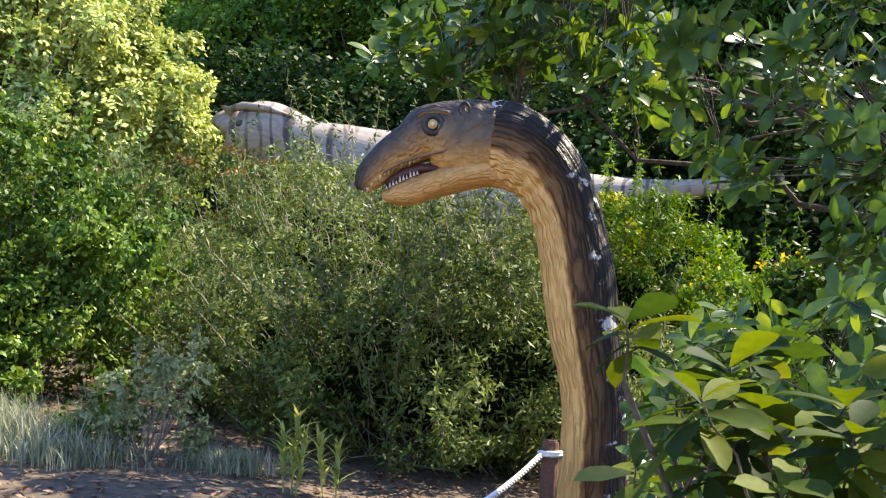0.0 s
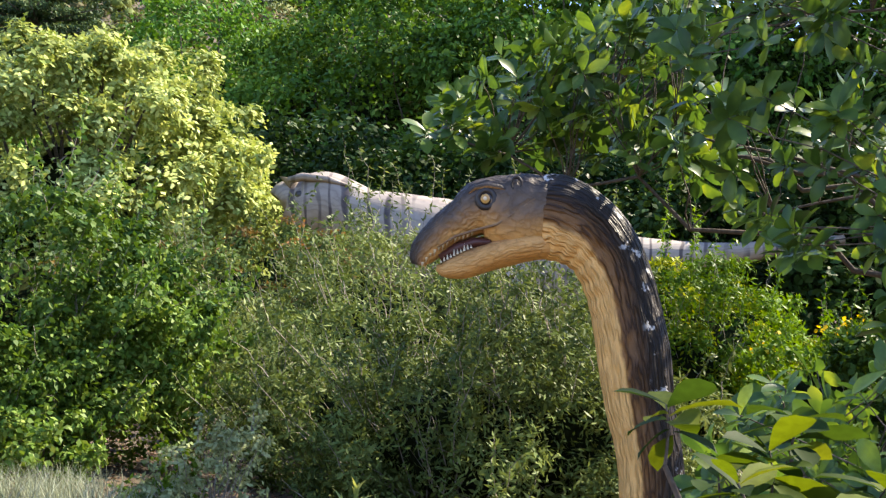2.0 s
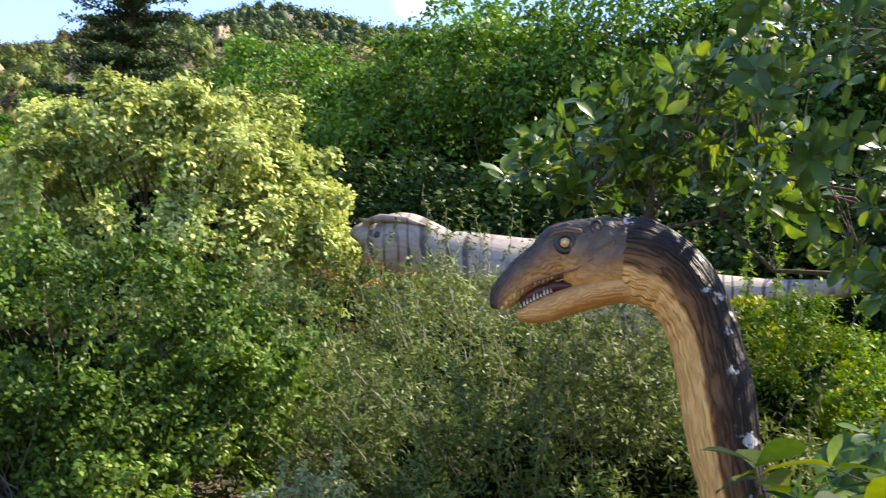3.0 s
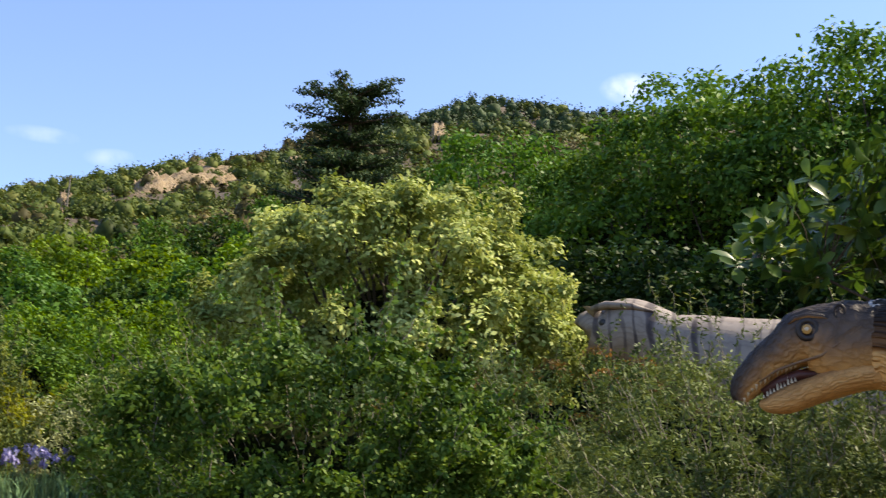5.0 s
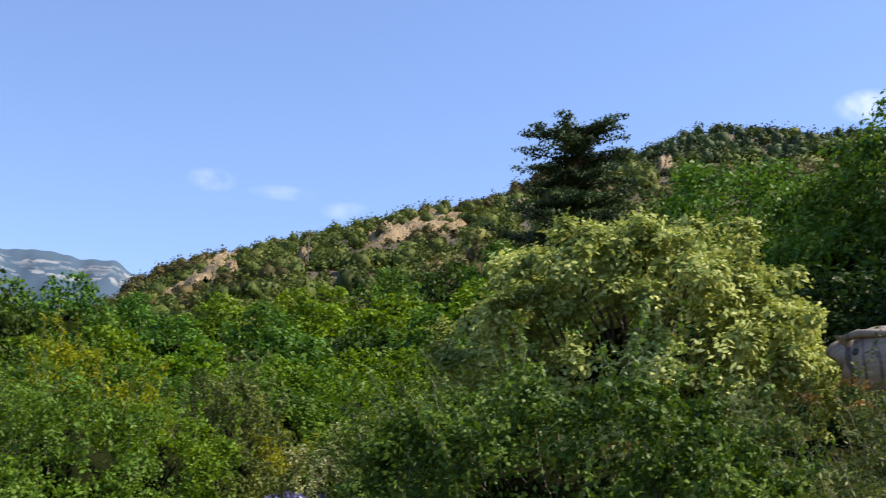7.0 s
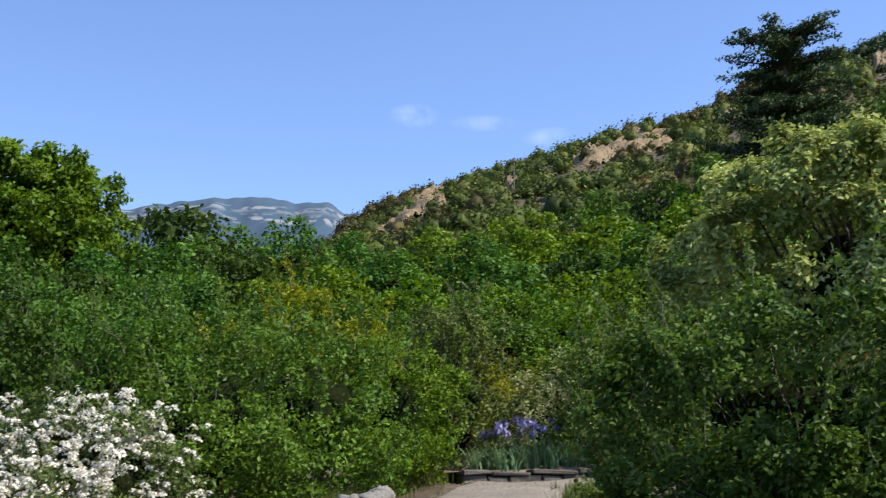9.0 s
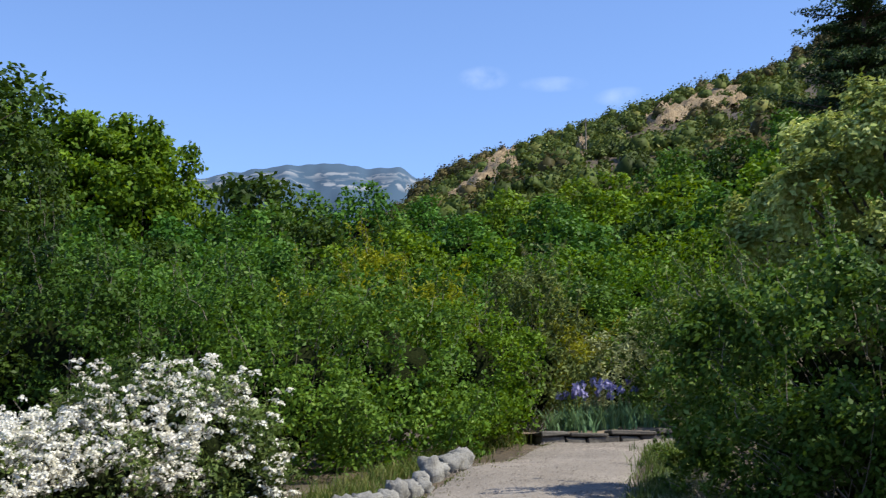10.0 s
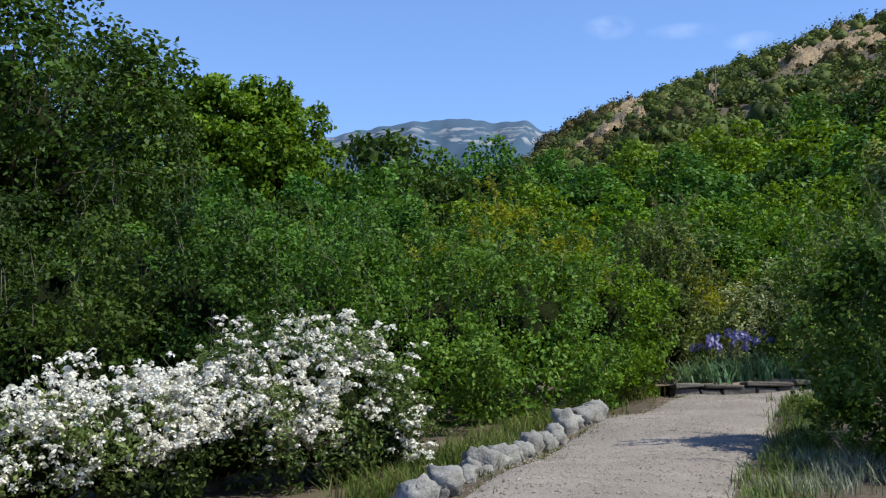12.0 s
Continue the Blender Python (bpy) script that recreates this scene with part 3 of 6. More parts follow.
def hillside():
    b = rng.uniform(-10, 46, 5400)
    r = np.sqrt(rng.uniform(100 ** 2, 345 ** 2, 5400))
    x, y = -np.sin(np.radians(b)) * r, np.cos(np.radians(b)) * r
    z = ground_z(x, y)
    e = np.degrees(np.arctan2(z - 1.5 + 2.5, r))
    keep = (~(in_scar(b, e, 1.25) | in_scar(b, e + 0.35, 1.1)) | (rng.random(len(b)) < 0.28)) & (rng.uniform(0, 1, len(b)) < np.where(r > 300, 0.95, 0.8))
    x, y, z, r, b = x[keep], y[keep], z[keep], r[keep], b[keep]
    size = (0.75 + 2.2 * rng.random(len(x)) ** 1.6) * np.where(r > 310, 0.85, 1.0)
    tall = rng.uniform(0.6, 1.25, len(x))
    kind = np.array([noise.noise((a_ * 0.03, c_ * 0.03, 0.4)) for a_, c_ in zip(x, y)]) + rng.normal(0, 0.16, len(x))
    pine = (r > 255) & (b < 19) & (kind > -0.22)
    a, c = np.linspace(0, 2 * np.pi, 7, endpoint=False), np.linspace(-1.0, np.pi / 2, 4)
    ball = np.stack([np.cos(c)[:, None] * np.cos(a)[None], np.cos(c)[:, None] * np.sin(a)[None], np.repeat(np.sin(c)[:, None], 7, 1)], -1).reshape(-1, 3)
    i, j = np.meshgrid(np.arange(3), np.arange(7), indexing="ij")
    bf = np.stack([i * 7 + j, i * 7 + (j + 1) % 7, (i + 1) * 7 + (j + 1) % 7, (i + 1) * 7 + j], -1).reshape(-1, 4)
    for name, mat, chosen, label in (("far_woods", L_HILL, ~pine & (kind <= 0.34), "scrubby green woods covering the hillside"),
                                     ("dry_scrub", L_HILL_DRY, ~pine & (kind > 0.34), "olive brown scrub on the hillside"),
                                     ("ridge_pines", L_HILL_PINE, pine, "dark pines along the ridge")):
        m, k = int(chosen.sum()), 60
        sc = size[chosen][:, None, None] * np.stack([np.ones(m), np.ones(m), tall[chosen]], -1)[:, None]
        mid = np.stack([x[chosen], y[chosen], z[chosen] + size[chosen] * 0.7], -1)[:, None]
        cv = mid + ball[None] * rng.uniform(0.45, 0.85, (m, len(ball), 1)) * sc
        cf = bf[None] + (np.arange(m) * len(ball))[:, None, None]
        d = unit(rng.normal(0, 1, (m, k, 3)) + [0, 0, 0.5])
        p = mid + d * (0.88 + 0.2 * rng.normal(0, 1, (m, k, 1))) * sc
        v, f = leaves(p.reshape(-1, 3), d.reshape(-1, 3) + [0, 0, 0.3], 0.72, 0.5, 0.55)
        v, f = np.vstack([cv.reshape(-1, 3), v]), np.vstack([cf.reshape(-1, 4), f + cv.shape[0] * cv.shape[1]])
        tagged(new(name, mesh_of(name, v, f, mat)), label, "woods", kind="stuff")
    # bare rock and earth showing between the trees
    for sb_, se_, wb_, we_, fall in SCARS:
        u, w = np.meshgrid(np.linspace(-1, 1, 26), np.linspace(-1, 1, 26), indexing="ij")
        bb = sb_ + u * wb_ * 1.25
        rr = np.empty_like(bb)
        want = np.tan(np.radians(se_ + w * we_ * 1.25 - fall * 1.25 * u * wb_))
        grid = np.linspace(90, 340, 300)
        for idx in np.ndindex(bb.shape):
            gzz = ground_z(*polar(bb[idx], grid))
            rr[idx] = grid[min(len(grid) - 1, int(np.argmax((gzz - 1.5) / grid >= want[idx])) or 299)]
        xx, yy = -np.sin(np.radians(bb)) * rr, np.cos(np.radians(bb)) * rr
        rag = np.array([noise.noise((a_ * 0.25, b_ * 0.25, 3.1)) for a_, b_ in zip(xx.ravel(), yy.ravel())]).reshape(xx.shape)
        fine = np.array([noise.noise((a_ * 0.9, b_ * 0.9, 7.7)) for a_, b_ in zip(xx.ravel(), yy.ravel())]).reshape(xx.shape)
        rim = 1 - np.clip((u * u + w * w), 0, 1.6)
        zz = ground_z(xx, yy) + 0.5 + 2.2 * np.clip(rim, -1.2, 0.5) + 1.8 * rag + 1.6 * fine
        i, j = np.meshgrid(np.arange(25), np.arange(25), indexing="ij")
        q = np.stack([i * 26 + j, (i + 1) * 26 + j, (i + 1) * 26 + j + 1, i * 26 + j + 1], -1).reshape(-1, 4)
        ob = new("rock_outcrop", mesh_of("rock_outcrop", np.stack([xx, yy, zz], -1).reshape(-1, 3), q, SCREE))
        tagged(ob, "bare tan rock and earth on the wooded slope", "rock", "outcrops on the hill")


hillside()


# ---- cedar standing above the wood ----
def cedar(x, y, height):
    z = float(ground_z(x, y))
    ob = thing("cedar_tree", x, y, z, "dark cedar with flat layered boughs above the wood", "tree")
    trunk = limb((0, 0, -0.5), (0.6, 0, height * 0.97), 0.5, 0.1, 0.03, 28)
    tv, tf = tubes([trunk], 9)
    part("trunk", mesh_of("trunk", tv, tf, BARK, True), ob)
    lines, P, D = [], [], []
    # height along the trunk, reach of the boughs and their number
    for h, reach, count in [(0.28, 8.6, 13), (0.38, 9.0, 14), (0.47, 8.8, 14), (0.555, 8.4, 14), (0.64, 7.2, 12), (0.75, 5.2, 9), (0.86, 5.8, 10), (0.965, 5.2, 12)]:
        for k in range(count):
            a = k * 2 * np.pi / count + rng.normal(0, 0.3)
            ln = reach * rng.uniform(0.45, 1.1)
            base = trunk[0][int(h * 27)] + np.array([0, 0, rng.normal(0, 0.1)])
            tip = base + np.array([math.cos(a) * ln, math.sin(a) * ln, 0.07 * ln + rng.uniform(-0.25, 0.25)])
            lines.append(limb(base, tip, 0.13, 0.03, 0.02, 6))
            for s in np.linspace(0.2, 1.0, 7):
                c = base + (tip - base) * s + [rng.normal(0, 0.35), rng.normal(0, 0.35), 0.15 + rng.normal(0, 0.08)]
                m = 52
                q = unit(rng.normal(0, 1, (m, 3)) + [0, 0, 0.3])
                P.append(c + q * rng.uniform(0.3, 1.0, (m, 1)) * np.array([1.2, 1.2, 0.17]) * rng.uniform(0.7, 1.15))
                D.append(q * [0.6, 0.6, 1.0] + [0, 0, 0.4])
    lv, lf = tubes(lines, 5)
    part("branching", mesh_of("branching", lv, lf, BARK, True), ob)
    v, f = leaves(np.concatenate(P), np.concatenate(D), 0.4, 0.2, 0.35)
    part("crown", mesh_of("crown", v, f, L_CEDAR), ob)


cedar(*polar(20.9, 108), 21.9)


# ---- shrubs round the statues ----
x, y = polar(2.8, 14.6)
bush(x, y, 5.6, 4.0, 2.85, L_OLIVE, 38000, 0.48, "wide rounded shrub with fine grey-green leaves and bare twigs", leaf=(0.085, 0.024), lumps=150, twigs=110, sprays=170)
x, y = polar(1.6, 11.4)
bush(x, y, 4.4, 3.0, 1.85, L_OLIVE, 31000, 0.42, "low spreading shrub with fine grey-green leaves and bare twigs", leaf=(0.075, 0.022), lumps=130, twigs=60, sprays=130, low=-0.8)
# the same shrub's lower growth, reaching down to the ground
for b, r, w, d, h, n in [(-0.6, 9.5, 3.0, 2.8, 1.75, 26000), (-5.2, 9.7, 2.8, 2.6, 1.9, 22000), (3.9, 10.3, 2.7, 2.2, 1.45, 19000)]:
    x, y = polar(b, r)
    bush(x, y, w, d, h, L_OLIVE, n, 0.34, "low shrub with fine grey-green leaves down to the ground", leaf=(0.068, 0.02), lumps=110, twigs=50, sprays=110, low=-0.9)
x, y = polar(21.6, 11.3)
bush(x, y, 4.2, 3.2, 2.3, L_PRIVET, 46000, 0.36, "dense shrub with small glossy green leaves", leaf=(0.066, 0.038), lumps=150, twigs=120, sprays=150)
x, y = polar(18.6, 10.5)
bush(x, y, 2.5, 1.6, 1.35, L_PRIVET, 12000, 0.3, "low outgrowth of small glossy green leaves", leaf=(0.055, 0.03), lumps=60, twigs=40, sprays=50)
x, y = polar(10.2, 20.5)
bush(x, y, 4.0, 2.5, 3.2, L_OLIVE, 22000, 0.5, "loose shrub with reddish brown young leaves among the green", leaf=(0.09, 0.04), lumps=80, twigs=80, sprays=70, extra=((L_BROWN, 0.12, (0.1, 0.05)),))
x, y = polar(15.0, 16.5)
bush(x, y, 3.2, 2.4, 2.25, L_PRIVET, 20000, 0.42, "green shrub with rusty dry leaves beneath the pale tree", leaf=(0.07, 0.035), lumps=70, twigs=60, sprays=50, extra=((L_BROWN, 0.1, (0.09, 0.05)),))
x, y = polar(-11.2, 17.5)
bush(x, y, 3.6, 2.6, 3.1, L_BRIGHT, 20000, 0.45, "fresh green feathery shrub behind the long-necked statue", leaf=(0.1, 0.03), lumps=80, sprays=60, extra=((L_YELLOW, 0.3, (0.09, 0.03)),))
x, y = polar(-17.5, 16.5)
bush(x, y, 3.6, 2.6, 2.5, L_BRIGHT, 20000, 0.42, "green shrub with sprays of yellow flowers", leaf=(0.09, 0.04), lumps=80, sprays=40, extra=((YELLOW_PETAL, 0.02, (0.07, 0.06)),))
x, y = polar(-24, 13)
bush(x, y, 3.6, 2.6, 2.6, L_DARK, 16000, 0.42, "dark green shrub in the shade of the overhanging tree", leaf=(0.1, 0.05), lumps=70)


def pale_tree(x, y, width, height):
    """Round tree whose outer shoots carry clusters of pale new leaves."""
    z = float(ground_z(x, y))
    ob = thing("round_tree", x, y, z, "large round tree covered in clusters of pale creamy-green new leaves", "tree")
    p, d, cc, cs = crown_points(width / 2 - 0.2, width / 2 - 0.5, height * 0.5, height * 0.5, 17000, 460, 0.5, -0.8, 0.88, 0.9, boughs=70)
    lm = cc
    c = np.repeat(p, 6, 0)
    dd = np.repeat(d + [0, 0, 0.5], 6, 0)
    v, f = leaves(c + rng.normal(0, 0.08, c.shape), dd, 0.165, 0.085, 0.5)
    tv, tf = tubes([limb((0, 0, -0.2), (0.2, 0, height * 0.6), 0.22, 0.08, 0.05, 8)], 9)
    lines = [limb((0.1, 0, height * rng.uniform(0.15, 0.5)), t[:3], 0.07, 0.02, 0.12, 6) for t in lm[:60]]
    lv, lf = tubes(lines, 5)
    part("trunk", mesh_of("trunk", tv, tf, BARK, True), ob)
    part("branching", mesh_of("branching", lv, lf, BARK, True), ob)
    part("crown", mesh_of("crown", v, f, L_BLOSSOM), ob)
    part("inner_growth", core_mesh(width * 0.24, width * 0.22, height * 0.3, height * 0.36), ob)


pale_tree(*polar(18.2, 27.5), 8.7, 7.2)

# ---- shrubs along the path ----
for b, r, w, d, h, mat, n, lf_, lab in [
        (44.3, 15.9, 2.9, 2.6, 2.4, L_PATHSIDE, 17600, (0.07, 0.04), "bright green rounded shrub beside the gravel path"),
        (49.3, 14.2, 2.9, 2.4, 2.3, L_PATHSIDE, 17600, (0.065, 0.035), "dark green shrub beside the gravel path"),
        (54.2, 15.0, 3.2, 2.6, 2.5, L_PATHSIDE, 17600, (0.065, 0.035), "dense green shrub behind the stone edging"),
        # the hedge shrubs take dark leaves in place of the large tree's shade
        (59.5, 14.8, 3.4, 2.8, 2.7, L_DARK, 16000, (0.07, 0.04), "shrub behind the white flowering bush, leaves darkened for shade"),
        (65.5, 14.5, 3.6, 2.8, 2.8, L_DARK, 16000, (0.07, 0.04), "hedge shrub behind the white flowering bush, leaf colour darkened for shade"),
        (71.5, 16.5, 3.6, 2.8, 3.2, L_DARK, 14000, (0.07, 0.04), "hedge shrub behind the white flowering bush, leaf colour darkened for shade"),
        (40.4, 17.7, 2.3, 2.2, 2.3, L_BRIGHT, 12000, (0.07, 0.04), "bright green shrub at the far end of the stone edging"),
        (37.4, 20.5, 2.1, 2.0, 2.95, L_OLIVE, 11200, (0.09, 0.04), "olive brown shrub with dry twigs"),
        (44.5, 20.0, 4.0, 2.8, 3.0, L_YELLOW, 11200, (0.1, 0.035), "feathery yellow-green shrub in the valley"),
        (50.0, 21.0, 4.0, 2.8, 3.0, L_FOREST, 12800, (0.1, 0.05), "fresh green shrub in the valley"),
        (56.0, 22.0, 4.5, 3.0, 3.6, L_FOREST, 9600, (0.1, 0.055), "dark green tall shrub in the valley"),
        (62.5, 21.0, 4.5, 3.0, 4.0, L_DARK, 9600, (0.1, 0.055), "dark green tall shrub in the valley"),
        (32.3, 22.5, 2.6, 2.2, 1.9, L_GREY, 11200, (0.09, 0.035), "soft grey-green shrub above the iris bed"),
        (35.6, 23.0, 1.6, 1.6, 2.1, L_YELLOW, 7200, (0.16, 0.03), "yellow-green bamboo-like shrub above the iris bed"),
        (28.0, 20.0, 3.6, 3.0, 2.6, L_PRIVET, 12800, (0.08, 0.04), "dark green shrub at the bend of the path")]:
    x, y = polar(b, r)
    bush(x, y, w, d, h, mat, n, 0.4, lab, leaf=lf_, lumps=90, twigs=40, sprays=60)


# white flowering bush
def white_bush(x, y, width, depth, height):
    z = float(ground_z(x, y))
    ob = thing("flowering_bush", x, y, z, "arching bush smothered in small white blossom clusters", "bush", "white flowering bushes")
    p, d, cc, cs = crown_points(width / 2 - 0.1, depth / 2 - 0.1, height * 0.54, height * 0.45, 4800, 80, 0.2, -0.7, 0.55, 1.0, True)
    v, f = leaves(p * 0.94, d, 0.055, 0.024, 0.8)
    part("foliage", mesh_of("foliage", v, f, L_OLIVE), ob)
    # arching sprays, each carrying flat heads of small flowers along its upper side
    C, lines = [], []
    for i in range(int(52 * width * depth / 3)):
        a, e = rng.uniform(0, 2 * np.pi), rng.uniform(-0.15, 1.0)
        out = np.array([math.cos(a), math.sin(a), 0])
        peak = np.array([math.cos(a) * width / 2 * math.sqrt(1 - max(e, 0) ** 2 * 0.9), math.sin(a) * depth / 2 * math.sqrt(1 - max(e, 0) ** 2 * 0.9), height * (0.5 + 0.48 * e) * rng.uniform(0.86, 1.08)])
        s = np.linspace(0, 1, 9)[:, None]
        ln = peak * s ** 0.8 * [0.8, 0.8, 1] + out * 0.3 * (s - 0.35) * s - np.array([0, 0, 0.3]) * np.maximum(s - 0.62, 0) ** 1.5 + rng.normal(0, 0.02, (9, 3))
        lines.append((ln, np.linspace(0.007, 0.002, 9)))
        t = np.sort(rng.uniform(0.45, 1.0, 15))
        c = np.stack([np.interp(t, s[:, 0], ln[:, q1]) for q1 in range(3)], 1) + rng.normal(0, 0.05, (15, 3)) + [0, 0, 0.03]
        C.append(c[c[:, 2] > 0.05])
    p = np.concatenate(C)
    k = 17
    c = np.repeat(p, k, 0)
    off = unit(rng.normal(0, 1, c.shape) + [0, 0, 0.5]) * rng.uniform(0.5, 1, (len(c), 1)) * np.array([0.041, 0.041, 0.022]) * np.repeat(rng.uniform(0.55, 1.3, len(p)), k)[:, None]
    v, f = leaves(c + off, unit(off) + [0, 0, 0.6], 0.026, 0.026, 0.25)
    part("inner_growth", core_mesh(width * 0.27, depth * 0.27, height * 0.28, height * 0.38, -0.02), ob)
    part("blossom", mesh_of("blossom", v, f, PETAL), ob, "clusters of small white flowers")
    tv, tf = tubes(lines, 3)
    part("twigwork", mesh_of("twigwork", tv, tf, TWIG), ob)


for b, r, w, d, h in [(51.4, 10.2, 0.9, 1.0, 0.75), (53.4, 10.3, 1.4, 1.5, 1.42), (55.8, 10.2, 1.8, 1.7, 1.55), (59.2, 9.8, 2.2, 1.8, 1.12), (63.6, 9.5, 2.2, 1.8, 1.18), (67.5, 9.3, 1.8, 1.6, 1.0)]:
    white_bush(*polar(b, r), w, d, h)


# ---- statues ----
class Loft:
    """Gathers rings, teeth and eyes of one statue into one mesh with a map of length and girth."""

    def __init__(self):
        self.v, self.f, self.uv, self.m = [], [], [], []

    def add(self, verts, faces, uv, mat):
        o = sum(len(a_) for a_ in self.v)
        self.v.append(np.asarray(verts, float))
        self.uv.append(np.asarray(uv, float))
        for q_ in faces:
            self.f.append([int(i) + o for i in q_])
            self.m.append(mat)

    def rings(self, centres, ups, half_up, half_side, u0, mat=0, sides=40, power=2.2, cap=True, warp=None):
        centres, ups = np.asarray(centres, float), unit(np.asarray(ups, float))
        k = len(centres)
        t = unit(np.gradient(centres, axis=0))
        side = unit(np.cross(t, ups))
        up = unit(np.cross(side, t))
        th = np.linspace(0, 2 * np.pi, sides, endpoint=False)
        cu, su = -np.cos(th), np.sin(th)
        cu, su = np.sign(cu) * np.abs(cu) ** (2 / power), np.sign(su) * np.abs(su) ** (2 / power)
        v = centres[:, None] + up[:, None] * (cu[None, :, None] * np.asarray(half_up)[:, None, None]) + side[:, None] * (su[None, :, None] * np.asarray(half_side)[:, None, None])
        length = np.concatenate([[0], np.cumsum(np.linalg.norm(np.diff(centres, axis=0), axis=1))]) + u0
        g = 1 - np.abs(th / np.pi - 1)
        uv = np.stack(np.broadcast_arrays(length[:, None], g[None]), -1)
        if warp:
            v = warp(v, uv)
        faces = []
        for i in range(k - 1):
            for j in range(sides):
                j2 = (j + 1) % sides
                faces.append((i * sides + j, i * sides + j2, (i + 1) * sides + j2, (i + 1) * sides + j))
        if cap:
            faces += [tuple(range(sides))[::-1], tuple((k - 1) * sides + i for i in range(sides))]
        self.add(v.reshape(-1, 3), faces, uv.reshape(-1, 2), mat)

    def cone(self, base, tip, r, mat, sides=5):
        base, tip = np.asarray(base, float), np.asarray(tip, float)
        t = unit(tip - base)
        a_ = unit(np.cross(t, [0.3, 0.5, 0.8]))
        b_ = np.cross(t, a_)
        th = np.linspace(0, 2 * np.pi, sides, endpoint=False)
        v = [base + (a_ * math.cos(q_) + b_ * math.sin(q_)) * r for q_ in th] + [tip]
        self.add(v, [(i, (i + 1) % sides, sides) for i in range(sides)], np.zeros((sides + 1, 2)), mat)

    def ball(self, c, r, mat, squash=(1, 1, 1), n=14):
        th, ph = np.linspace(0, 2 * np.pi, n, endpoint=False), np.linspace(0.05, np.pi - 0.05, n // 2 + 1)
        v = np.array([[math.sin(b_) * math.cos(a_), math.cos(b_), math.sin(b_) * math.sin(a_)] for b_ in ph for a_ in th]) * np.array(squash) * r + np.asarray(c)
        faces = [(i * n + j, i * n + (j + 1) % n, (i + 1) * n + (j + 1) % n, (i + 1) * n + j) for i in range(n // 2) for j in range(n)]
        faces += [tuple(range(n))[::-1], tuple((n // 2) * n + i for i in range(n))]
        self.add(v, faces, np.full((len(v), 2), 0.9), mat)

    def ring_tube(self, c, axis_r, r, mat, n=20, m=8, squash=(1, 1)):
        th, ph = np.linspace(0, 2 * np.pi, n, endpoint=False), np.linspace(0, 2 * np.pi, m, endpoint=False)
        v = np.array([[(axis_r + r * math.cos(b_)) * math.cos(a_) * squash[0], r * math.sin(b_), (axis_r + r * math.cos(b_)) * math.sin(a_) * squash[1]] for a_ in th for b_ in ph]) + np.asarray(c)
        faces = [(i * m + j, i * m + (j + 1) % m, ((i + 1) % n) * m + (j + 1) % m, ((i + 1) % n) * m + j) for i in range(n) for j in range(m)]
        self.add(v, faces, np.full((len(v), 2), 0.85), mat)

    def mesh(self, name, mats):
        me = bpy.data.meshes.new(name)
        me.from_pydata(np.concatenate(self.v).tolist(), [], self.f)
        for q_ in mats:
            me.materials.append(q_)
        me.polygons.foreach_set("material_index", np.array(self.m, np.int32))
        me.polygons.foreach_set("use_smooth", np.ones(len(self.f), bool))
        lay = me.uv_layers.new(name="girth")
        idx = np.empty(len(me.loops), np.int32)
        me.loops.foreach_get("vertex_index", idx)
        lay.data.foreach_set("uv", np.concatenate(self.uv)[idx].astype(np.float32).ravel())
        me.update()
        return me


def spline(pts, k):
    """Smooth rows through the control rows of pts, k in all."""
    return smooth_line(pts, k)


